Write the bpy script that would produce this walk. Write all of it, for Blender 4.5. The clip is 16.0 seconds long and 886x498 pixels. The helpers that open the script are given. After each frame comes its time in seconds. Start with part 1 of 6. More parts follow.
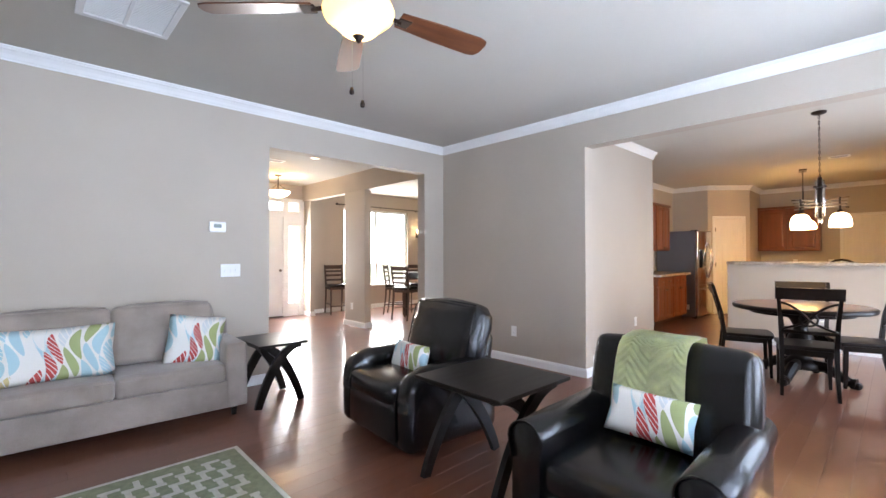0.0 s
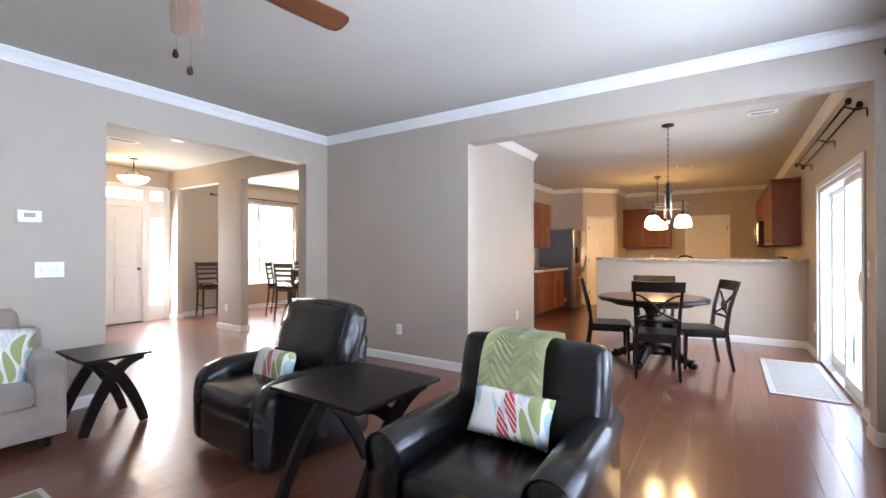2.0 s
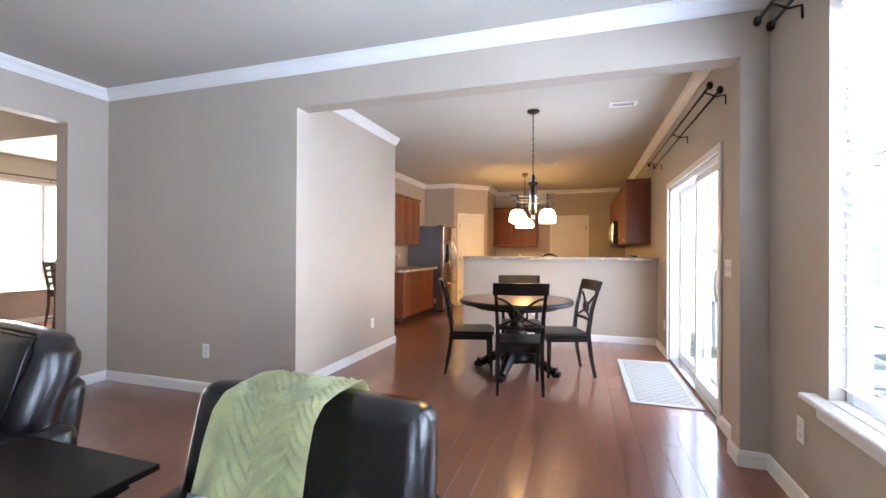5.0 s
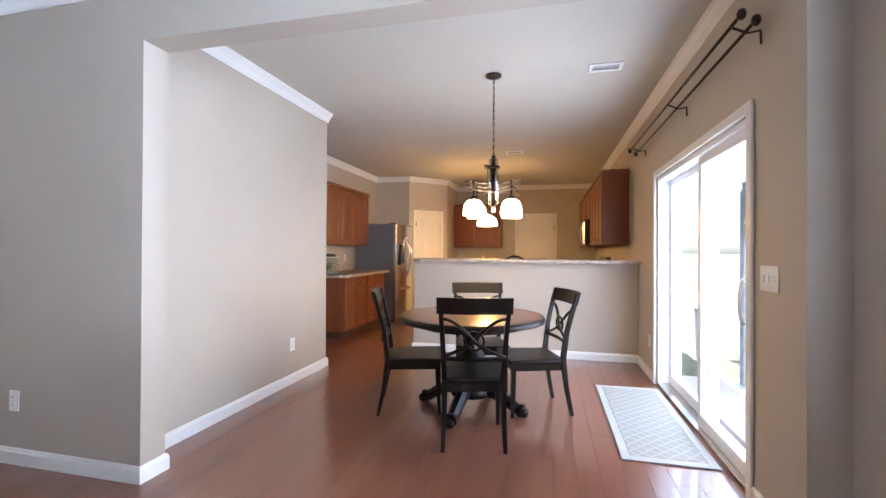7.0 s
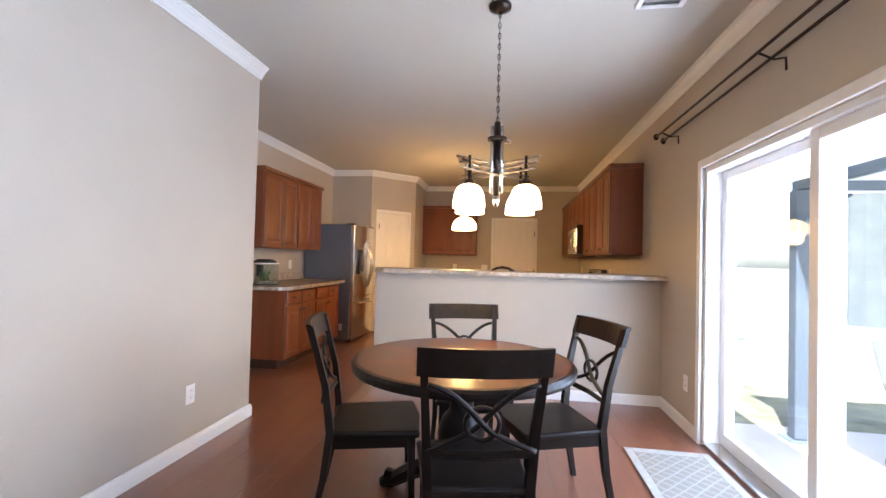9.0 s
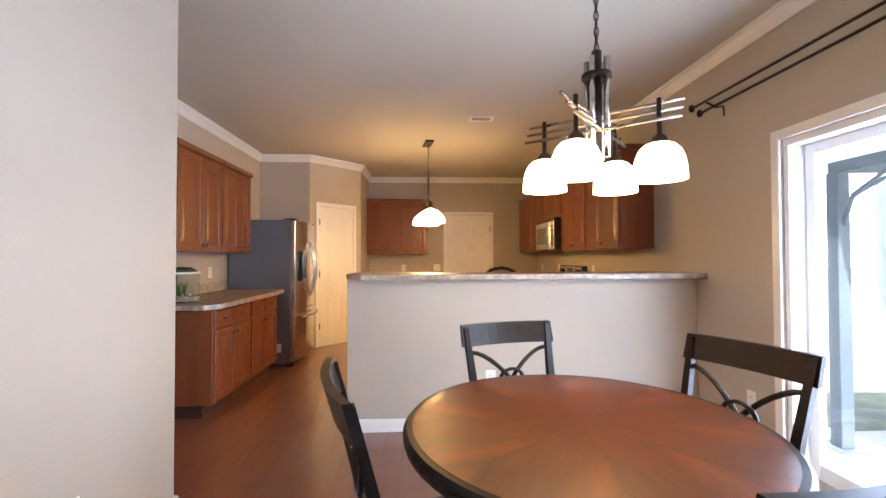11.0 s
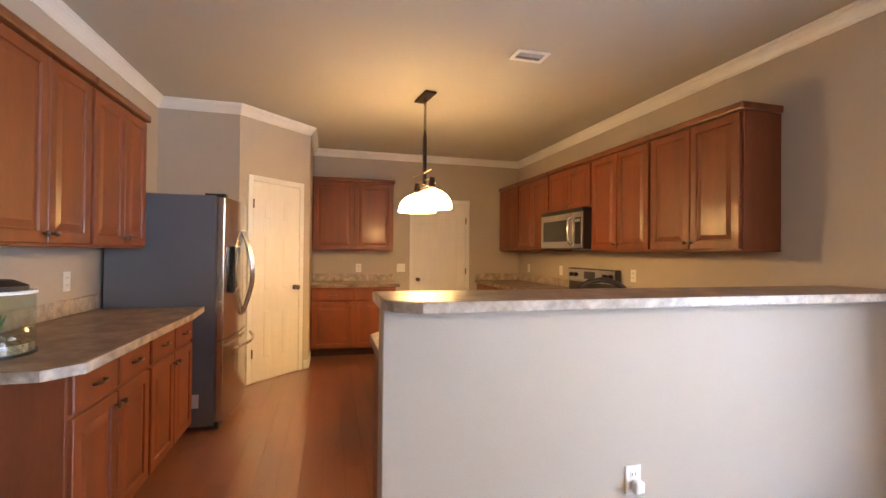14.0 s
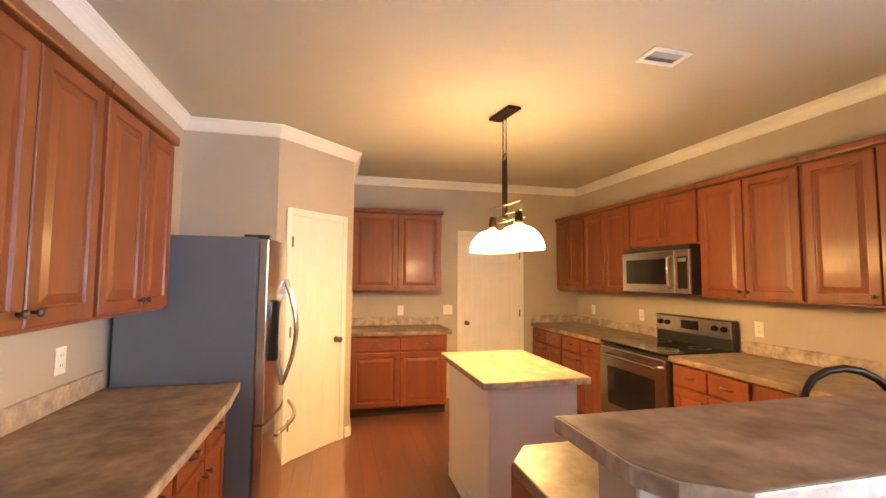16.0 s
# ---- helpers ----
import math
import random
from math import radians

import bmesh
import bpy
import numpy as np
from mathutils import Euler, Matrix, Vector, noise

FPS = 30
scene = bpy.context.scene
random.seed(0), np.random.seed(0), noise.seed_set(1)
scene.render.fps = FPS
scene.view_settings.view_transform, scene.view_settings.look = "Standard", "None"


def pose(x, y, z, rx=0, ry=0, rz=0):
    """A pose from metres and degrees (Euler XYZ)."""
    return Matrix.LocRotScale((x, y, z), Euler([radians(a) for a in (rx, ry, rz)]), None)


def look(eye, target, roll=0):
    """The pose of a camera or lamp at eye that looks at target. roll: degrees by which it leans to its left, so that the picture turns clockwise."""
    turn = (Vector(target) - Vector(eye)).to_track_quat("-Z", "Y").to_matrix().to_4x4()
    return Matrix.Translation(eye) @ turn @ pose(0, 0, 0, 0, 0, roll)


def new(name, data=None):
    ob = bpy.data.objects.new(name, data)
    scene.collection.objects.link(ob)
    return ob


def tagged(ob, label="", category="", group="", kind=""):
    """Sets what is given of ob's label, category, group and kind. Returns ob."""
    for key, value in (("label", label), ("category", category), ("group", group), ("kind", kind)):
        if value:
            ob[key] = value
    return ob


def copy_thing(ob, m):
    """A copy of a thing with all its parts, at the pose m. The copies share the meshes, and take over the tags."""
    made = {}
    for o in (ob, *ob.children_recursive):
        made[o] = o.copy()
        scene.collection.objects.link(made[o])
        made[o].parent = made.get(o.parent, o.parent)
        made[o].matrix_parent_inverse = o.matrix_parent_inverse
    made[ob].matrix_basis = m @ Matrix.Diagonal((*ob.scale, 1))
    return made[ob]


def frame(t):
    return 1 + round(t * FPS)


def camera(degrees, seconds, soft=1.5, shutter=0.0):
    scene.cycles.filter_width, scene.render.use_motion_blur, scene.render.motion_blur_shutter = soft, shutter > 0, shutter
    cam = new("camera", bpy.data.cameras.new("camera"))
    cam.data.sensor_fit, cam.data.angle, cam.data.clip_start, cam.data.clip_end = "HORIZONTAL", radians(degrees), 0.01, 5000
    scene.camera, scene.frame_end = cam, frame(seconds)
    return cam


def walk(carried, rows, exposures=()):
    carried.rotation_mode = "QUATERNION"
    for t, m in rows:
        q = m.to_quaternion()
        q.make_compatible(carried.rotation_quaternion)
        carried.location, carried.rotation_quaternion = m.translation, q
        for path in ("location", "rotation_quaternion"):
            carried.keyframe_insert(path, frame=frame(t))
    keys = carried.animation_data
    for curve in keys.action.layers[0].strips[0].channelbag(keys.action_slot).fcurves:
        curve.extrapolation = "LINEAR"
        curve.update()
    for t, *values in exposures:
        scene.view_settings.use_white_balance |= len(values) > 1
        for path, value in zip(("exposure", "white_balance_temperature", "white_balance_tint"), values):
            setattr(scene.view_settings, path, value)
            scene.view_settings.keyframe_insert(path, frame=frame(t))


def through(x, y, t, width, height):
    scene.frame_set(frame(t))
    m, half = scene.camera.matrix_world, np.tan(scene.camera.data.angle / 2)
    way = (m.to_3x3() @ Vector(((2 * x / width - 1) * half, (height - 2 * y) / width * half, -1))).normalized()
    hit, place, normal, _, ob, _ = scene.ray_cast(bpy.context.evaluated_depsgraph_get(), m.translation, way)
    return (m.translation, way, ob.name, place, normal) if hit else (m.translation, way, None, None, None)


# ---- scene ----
cam = camera(91.3, 16.0)
METRES, EYE, TILT, LEAN, TURN = 7.45, 1.395, 0.0, 0.0, -43.3
PATH = [
    (0, (0.709, 0.231, 1.26), (2.09, 1.678, 1.288), -0.1),
    (0.5, (0.764, 0.223, 1.26), (2.23, 1.583, 1.281), -0.2),
    (1, (0.806, 0.224, 1.264), (2.357, 1.486, 1.278), -0.0),
    (1.5, (0.865, 0.216, 1.269), (2.48, 1.394, 1.278), 0.0),
    (2, (0.95, 0.198, 1.262), (2.622, 1.295, 1.272), -0.0),
    (2.5, (1.047, 0.19, 1.249), (2.763, 1.218, 1.261), -0.1),
    (3, (1.164, 0.186, 1.255), (2.932, 1.119, 1.268), 0.0),
    (3.5, (1.313, 0.212, 1.256), (3.131, 1.044, 1.268), 0.3),
    (4, (1.47, 0.217, 1.26), (3.325, 0.966, 1.274), 0.5),
    (4.5, (1.68, 0.244, 1.25), (3.567, 0.907, 1.262), 0.5),
    (5, (1.91, 0.259, 1.241), (3.813, 0.875, 1.247), 0.3),
    (5.2, (1.995, 0.257, 1.239), (3.901, 0.864, 1.241), 0.2),
    (7.5, (3.246, 0.381, 1.261), (5.2, 0.81, 1.283), 0.7),
    (8, (3.523, 0.464, 1.275), (5.483, 0.857, 1.308), 1.2),
    (8.5, (3.826, 0.567, 1.285), (5.792, 0.928, 1.321), 1.4),
    (9, (4.105, 0.692, 1.266), (6.082, 0.991, 1.309), 1.5),
    (9.2, (4.201, 0.791, 1.269), (6.185, 1.036, 1.315), 1.7),
    (11.5, (5.247, 1.584, 1.276), (7.239, 1.411, 1.297), -0.9),
    (12, (5.522, 1.751, 1.276), (7.505, 1.489, 1.271), -1.2),
    (12.5, (5.812, 1.873, 1.284), (7.779, 1.51, 1.261), -0.9),
    (13, (6.081, 1.995, 1.293), (8.027, 1.532, 1.272), -0.3),
    (13.5, (6.368, 2.098, 1.318), (8.302, 1.587, 1.306), 0.3),
    (14, (6.66, 2.173, 1.328), (8.594, 1.663, 1.343), 0.6),
    (14.5, (6.933, 2.274, 1.375), (8.871, 1.783, 1.42), 1.0),
    (15, (7.174, 2.379, 1.415), (9.114, 1.901, 1.499), 1.1),
    (15.5, (7.361, 2.461, 1.449), (9.303, 1.996, 1.57), 0.8),
    (16, (7.506, 2.532, 1.505), (9.445, 2.061, 1.636), 0.4),
]
walk(cam, [(t, look(eye, target, roll)) for t, eye, target, roll in PATH], exposures=[(0.0, 2.30, 6600, 10), (3.0, 2.36, 6450, 10), (5.0, 2.42, 6400, 10), (7.5, 2.38, 6200, 10), (9.2, 2.34, 6150, 10), (11.5, 2.55, 6200, 10), (13.5, 2.57, 6150, 10), (14.5, 2.64, 6400, 10), (16.0, 3.18, 6600, 10)])
# ---------------------------------------------------------------- world, sun, large lights
world = bpy.data.worlds.new("sky")
scene.world = world
world.use_nodes = True
_n = world.node_tree.nodes
_sky = _n.new("ShaderNodeTexSky")
_sky.sky_type, _sky.sun_disc = "NISHITA", False
_sky.sun_elevation, _sky.sun_rotation = radians(60), radians(-67)
_sky.air_density, _sky.dust_density = 1.0, 2.5
_n["Background"].inputs["Strength"].default_value = 0.15
world.node_tree.links.new(_sky.outputs[0], _n["Background"].inputs["Color"])


def lamp(name, kind, m, energy, color, **extra):
    data = bpy.data.lights.new(name, kind)
    data.energy, data.color = energy, color
    for key, value in extra.items():
        if key == "size":
            data.shape, data.size, data.size_y = "RECTANGLE", value[0], value[1]
        elif key == "angle":
            data.angle = value
        elif key == "radius":
            data.shadow_soft_size = value
        elif key == "spread":
            data.spread = value
    ob = new(name, data)
    ob.matrix_world = m
    return ob


SUN = lamp("sun", "SUN", look((0, 0, 20), (10.5, -4.5, 0)), 5.0, (1.0, 0.95, 0.88), angle=radians(0.6))
DAY = (0.60, 0.735, 1.0)
# daylight in the openings: slider, living window, unseen second living window, front window, entry door
lamp("daylight_slider", "AREA", look((6.45, -0.95, 1.1), (6.45, 5, 0.5)), 25, DAY, size=(1.85, 1.8))
lamp("daylight_window", "AREA", look((3.32, -1.03, 1.47), (3.32, 5, 0.1)), 60, DAY, size=(1.7, 1.65))
lamp("daylight_window_back", "AREA", look((0.7, -1.03, 1.47), (0.7, 5, 0.1)), 60, DAY, size=(1.7, 1.65))
lamp("daylight_front_window", "AREA", look((6.82, 9.01, 1.45), (6.4, 4, 1.0)), 36, (1.0, 0.97, 0.95), size=(1.8, 1.7))
lamp("daylight_entry", "AREA", look((4.70, 8.93, 1.1), (4.3, 4, 0.6)), 18, (0.97, 0.97, 1.0), size=(0.24, 1.7))
WARM = (1.0, 0.56, 0.18)

# ---------------------------------------------------------------- materials


def material(name, base, rough=0.5, metal=0.0, vary=0.08, scale=6.0, bump=0.02, bump_scale=60.0, coat=0.0, spec=0.5, stretch=(1, 1, 1), second=None, sheen=0.0, ior=1.45):
    """Principled surface whose colour wanders at two scales, with fine relief."""
    mat = bpy.data.materials.new(name)
    mat.use_nodes = True
    nodes, links = mat.node_tree.nodes, mat.node_tree.links
    bsdf = nodes["Principled BSDF"]
    coord = nodes.new("ShaderNodeTexCoord")
    mapping = nodes.new("ShaderNodeMapping")
    mapping.inputs["Scale"].default_value = stretch
    links.new(coord.outputs["Object"], mapping.inputs["Vector"])
    big = nodes.new("ShaderNodeTexNoise")
    big.inputs["Scale"].default_value, big.inputs["Detail"].default_value = scale, 5
    links.new(mapping.outputs[0], big.inputs["Vector"])
    fine = nodes.new("ShaderNodeTexNoise")
    fine.inputs["Scale"].default_value, fine.inputs["Detail"].default_value = bump_scale, 4
    links.new(mapping.outputs[0], fine.inputs["Vector"])
    ramp = nodes.new("ShaderNodeValToRGB")
    other = second or tuple(c * (1 - 2.2 * vary) for c in base)
    ramp.color_ramp.elements[0].position, ramp.color_ramp.elements[1].position = 0.3, 0.7
    ramp.color_ramp.elements[0].color = (*other, 1)
    ramp.color_ramp.elements[1].color = (*[min(1, c * (1 + vary)) for c in base], 1)
    links.new(big.outputs["Fac"], ramp.inputs["Fac"])
    mix = nodes.new("ShaderNodeMix")
    mix.data_type, mix.blend_type = "RGBA", "OVERLAY"
    mix.inputs[0].default_value = min(1.0, vary * 2)
    links.new(ramp.outputs["Color"], mix.inputs[6])
    links.new(fine.outputs["Fac"], mix.inputs[7])
    links.new(mix.outputs[2], bsdf.inputs["Base Color"])
    rr = nodes.new("ShaderNodeMapRange")
    rr.inputs["To Min"].default_value, rr.inputs["To Max"].default_value = max(0.02, rough * 0.82), min(1, rough * 1.18)
    links.new(big.outputs["Fac"], rr.inputs["Value"])
    links.new(rr.outputs[0], bsdf.inputs["Roughness"])
    if bump:
        b = nodes.new("ShaderNodeBump")
        b.inputs["Strength"].default_value, b.inputs["Distance"].default_value = min(1, bump * 10), 0.004
        links.new(fine.outputs["Fac"], b.inputs["Height"])
        links.new(b.outputs[0], bsdf.inputs["Normal"])
    bsdf.inputs["Metallic"].default_value = metal
    bsdf.inputs["Coat Weight"].default_value = coat
    bsdf.inputs["Coat Roughness"].default_value = 0.12
    bsdf.inputs["Specular IOR Level"].default_value = spec
    bsdf.inputs["Sheen Weight"].default_value = sheen
    return mat


def emitter(name, color, strength):
    mat = bpy.data.materials.new(name)
    mat.use_nodes = True
    bsdf = mat.node_tree.nodes["Principled BSDF"]
    bsdf.inputs["Base Color"].default_value = (0.85, 0.82, 0.75, 1)
    bsdf.inputs["Emission Color"].default_value = (*color, 1)
    bsdf.inputs["Emission Strength"].default_value = strength
    bsdf.inputs["Roughness"].default_value = 0.25
    return mat


def glass_material(name, tint=(1, 1, 1), rough=0.0):
    mat = bpy.data.materials.new(name)
    mat.use_nodes = True
    nodes, links = mat.node_tree.nodes, mat.node_tree.links
    nodes.remove(nodes["Principled BSDF"])
    clear, gloss, mix = (nodes.new(k) for k in ("ShaderNodeBsdfTransparent", "ShaderNodeBsdfGlossy", "ShaderNodeMixShader"))
    clear.inputs[0].default_value = (*tint, 1)
    gloss.inputs["Roughness"].default_value = rough
    mix.inputs[0].default_value = 0.05
    links.new(clear.outputs[0], mix.inputs[1])
    links.new(gloss.outputs[0], mix.inputs[2])
    links.new(mix.outputs[0], nodes["Material Output"].inputs["Surface"])
    return mat


def plank_material(name, dark, light, rough=0.16):
    """Stained and lacquered boards: faint grain along x, each board its own tone."""
    mat = bpy.data.materials.new(name)
    mat.use_nodes = True
    nodes, links = mat.node_tree.nodes, mat.node_tree.links
    bsdf = nodes["Principled BSDF"]
    coord, info = nodes.new("ShaderNodeNewGeometry"), nodes.new("ShaderNodeObjectInfo")
    mapping = nodes.new("ShaderNodeMapping")
    mapping.inputs["Scale"].default_value = (0.8, 7, 7)
    links.new(coord.outputs["Position"], mapping.inputs["Vector"])
    grain = nodes.new("ShaderNodeTexNoise")
    grain.inputs["Scale"].default_value, grain.inputs["Detail"].default_value, grain.inputs["Distortion"].default_value = 1.6, 4, 0.5
    links.new(mapping.outputs[0], grain.inputs["Vector"])
    add = nodes.new("ShaderNodeMath")
    links.new(info.outputs["Random"], add.inputs[0])
    links.new(coord.outputs["Random Per Island"], add.inputs[1])
    wrap = nodes.new("ShaderNodeMath")
    wrap.operation = "FRACT"
    links.new(add.outputs[0], wrap.inputs[0])
    half = nodes.new("ShaderNodeMath")
    half.operation, half.inputs[1].default_value, half.inputs[2].default_value = "MULTIPLY_ADD", 0.16, -0.08
    links.new(wrap.outputs[0], half.inputs[0])
    total = nodes.new("ShaderNodeMath")
    links.new(half.outputs[0], total.inputs[0])
    links.new(grain.outputs["Fac"], total.inputs[1])
    ramp = nodes.new("ShaderNodeValToRGB")
    ramp.color_ramp.elements[0].position, ramp.color_ramp.elements[1].position = 0.2, 0.8
    ramp.color_ramp.elements[0].color, ramp.color_ramp.elements[1].color = (*dark, 1), (*light, 1)
    links.new(total.outputs[0], ramp.inputs["Fac"])
    links.new(ramp.outputs[0], bsdf.inputs["Base Color"])
    worn = nodes.new("ShaderNodeTexNoise")
    worn.inputs["Scale"].default_value, worn.inputs["Detail"].default_value = 1.1, 2
    links.new(coord.outputs["Position"], worn.inputs["Vector"])
    rr = nodes.new("ShaderNodeMapRange")
    rr.inputs["To Min"].default_value, rr.inputs["To Max"].default_value = rough * 0.9, rough * 1.15
    links.new(worn.outputs["Fac"], rr.inputs["Value"])
    links.new(rr.outputs[0], bsdf.inputs["Roughness"])
    bsdf.inputs["Coat Weight"].default_value, bsdf.inputs["Coat Roughness"].default_value = 1.0, 0.12
    return mat


def lit_glass(name, color, glow):
    """Frosted glass that lets the lamp inside it shine through."""
    mat = bpy.data.materials.new(name)
    mat.use_nodes = True
    nodes, links = mat.node_tree.nodes, mat.node_tree.links
    bsdf = nodes["Principled BSDF"]
    bsdf.inputs["Base Color"].default_value = (*color, 1)
    bsdf.inputs["Roughness"].default_value = 0.25
    bsdf.inputs["Emission Color"].default_value = (*color, 1)
    bsdf.inputs["Emission Strength"].default_value = glow
    through, mix = nodes.new("ShaderNodeBsdfTranslucent"), nodes.new("ShaderNodeMixShader")
    through.inputs["Color"].default_value = (*color, 1)
    mix.inputs[0].default_value = 0.55
    links.new(bsdf.outputs[0], mix.inputs[1])
    links.new(through.outputs[0], mix.inputs[2])
    links.new(mix.outputs[0], nodes["Material Output"].inputs["Surface"])
    return mat


M = {}
M["wall"] = material("wall_paint", (0.475, 0.412, 0.338), 0.62, vary=0.025, scale=1.5, bump=0.03, bump_scale=220)
M["ceiling"] = material("ceiling_paint", (0.53, 0.50, 0.44), 0.85, vary=0.02, scale=1.2, bump=0.04, bump_scale=180)
M["trim"] = material("white_trim", (0.80, 0.79, 0.77), 0.35, vary=0.015, scale=3, bump=0.0)
M["door"] = material("white_door", (0.78, 0.755, 0.71), 0.4, vary=0.02, scale=3, bump=0.01, bump_scale=150, stretch=(6, 6, 0.6))
M["vinyl"] = material("white_vinyl", (0.82, 0.83, 0.84), 0.3, vary=0.01, scale=3, bump=0.0)
M["floor"] = plank_material("hardwood", (0.172, 0.062, 0.035), (0.222, 0.080, 0.045), 0.32)
M["gap"] = material("board_joint", (0.09, 0.034, 0.019), 0.4, vary=0.1)
M["cherry"] = material("cherry_wood", (0.21, 0.052, 0.015), 0.48, vary=0.09, scale=2.0, bump=0.01, bump_scale=30, stretch=(4, 4, 0.5), coat=0.12, second=(0.155, 0.038, 0.011))
M["cherry_edge"] = material("cherry_wood_glaze", (0.20, 0.06, 0.02), 0.345, vary=0.16, scale=3.0, bump=0.01, bump_scale=30, stretch=(4, 4, 0.5), coat=0.25)
M["toe"] = material("toe_kick", (0.05, 0.02, 0.012), 0.6)
M["laminate"] = material("stone_laminate", (0.30, 0.215, 0.158), 0.40, vary=0.24, scale=8, bump=0.0, bump_scale=22, second=(0.145, 0.098, 0.07), spec=0.3)
M["laminate_edge"] = material("stone_laminate_edge", (0.48, 0.40, 0.32), 0.35, vary=0.18, scale=16, bump=0.0, bump_scale=50, second=(0.27, 0.21, 0.16))
M["steel"] = material("stainless_steel", (0.60, 0.59, 0.58), 0.22, 1.0, vary=0.03, scale=3, bump=0.004, bump_scale=120, stretch=(1, 1, 0.03))
M["fridge_side"] = material("grey_enamel", (0.17, 0.175, 0.19), 0.45, vary=0.03, scale=2, bump=0.02, bump_scale=300)
M["black"] = material("black_gloss", (0.012, 0.012, 0.013), 0.12, vary=0.02, bump=0.0, coat=0.3)
M["black_soft"] = material("black_plastic", (0.02, 0.02, 0.02), 0.45, vary=0.05, bump=0.0)
M["leather"] = material("black_leather", (0.008, 0.007, 0.008), 0.225, vary=0.12, scale=5, bump=0.035, bump_scale=130, spec=0.40, coat=0.32)
M["espresso"] = material("espresso_wood", (0.012, 0.008, 0.0065), 0.345, vary=0.18, scale=4, bump=0.006, bump_scale=40, stretch=(0.6, 5, 5), coat=0.08, spec=0.2)
M["tablewood"] = material("brown_table_top", (0.15, 0.041, 0.013), 0.345, vary=0.06, scale=2.2, bump=0.0, bump_scale=24, stretch=(1.0, 5, 1), second=(0.05, 0.013, 0.005), coat=0.7)
M["fabric"] = material("taupe_microfibre", (0.36, 0.298, 0.255), 0.9, vary=0.10, scale=5, bump=0.06, bump_scale=260, sheen=0.35, spec=0.2)
M["bronze"] = material("oil_rubbed_bronze", (0.045, 0.030, 0.024), 0.35, 0.8, vary=0.15, scale=12, bump=0.0)
M["chrome"] = material("brushed_chrome", (0.62, 0.60, 0.57), 0.18, 1.0, vary=0.04, bump=0.0)
M["pewter"] = material("antique_pewter", (0.34, 0.27, 0.21), 0.28, 1.0, vary=0.1, bump=0.0)
M["knob"] = material("dark_pewter", (0.16, 0.13, 0.11), 0.3, 0.9, vary=0.1, bump=0.0)
M["plate"] = material("white_plastic", (0.82, 0.81, 0.78), 0.3, vary=0.01, bump=0.0)
# dark colour that stands for the shade inside holes
M["slot"] = material("hole_shade_dark", (0.10, 0.09, 0.08), 0.6, vary=0.02, bump=0.0)
M["blade"] = material("fan_blade_walnut", (0.17, 0.06, 0.026), 0.3, vary=0.12, scale=3, bump=0.0, stretch=(1, 6, 6), coat=0.2, second=(0.09, 0.03, 0.014))
M["stool"] = material("brown_stool_wood", (0.055, 0.026, 0.016), 0.35, vary=0.15, scale=4, bump=0.0)
M["throw"] = material("green_plush", (0.80, 0.82, 0.46), 0.95, vary=0.08, scale=14, bump=0.1, bump_scale=150, sheen=0.5, spec=0.1)
M["glass"] = glass_material("window_glass")
M["tank"] = glass_material("tank_glass", (0.93, 0.97, 0.96))
M["shade"] = emitter("lit_glass_shade", (1.0, 0.74, 0.42), 2.4)
M["shade_pendant"] = emitter("lit_amber_glass_bowl", (1.0, 0.60, 0.22), 5.2)
M["shade_fan"] = lit_glass("lit_amber_bowl", (1.0, 0.78, 0.42), 0.12)
M["concrete"] = material("patio_concrete", (0.55, 0.53, 0.50), 0.85, vary=0.08, scale=1.5, bump=0.03)
# gives off its own light, to wash out the view through the windows
M["backdrop"] = emitter("glowing_backdrop", (0.95, 0.98, 1.0), 1.3)
M["grass"] = material("dry_grass", (0.17, 0.18, 0.12), 0.95, vary=0.25, scale=4, bump=0.1, bump_scale=70)
M["fence"] = material("cedar_fence", (0.42, 0.36, 0.29), 0.85, vary=0.15, scale=3, stretch=(6, 6, 0.6))
M["gravel"] = material("tank_gravel", (0.42, 0.32, 0.20), 0.8, vary=0.3, scale=60, bump=0.1, bump_scale=120)
M["weed"] = material("tank_plant", (0.05, 0.17, 0.04), 0.6, vary=0.3, scale=30)
M["blind"] = material("white_blind", (0.85, 0.86, 0.88), 0.45, vary=0.01, bump=0.0)
M["lcd"] = material("grey_display", (0.22, 0.27, 0.25), 0.3, vary=0.02, bump=0.0)


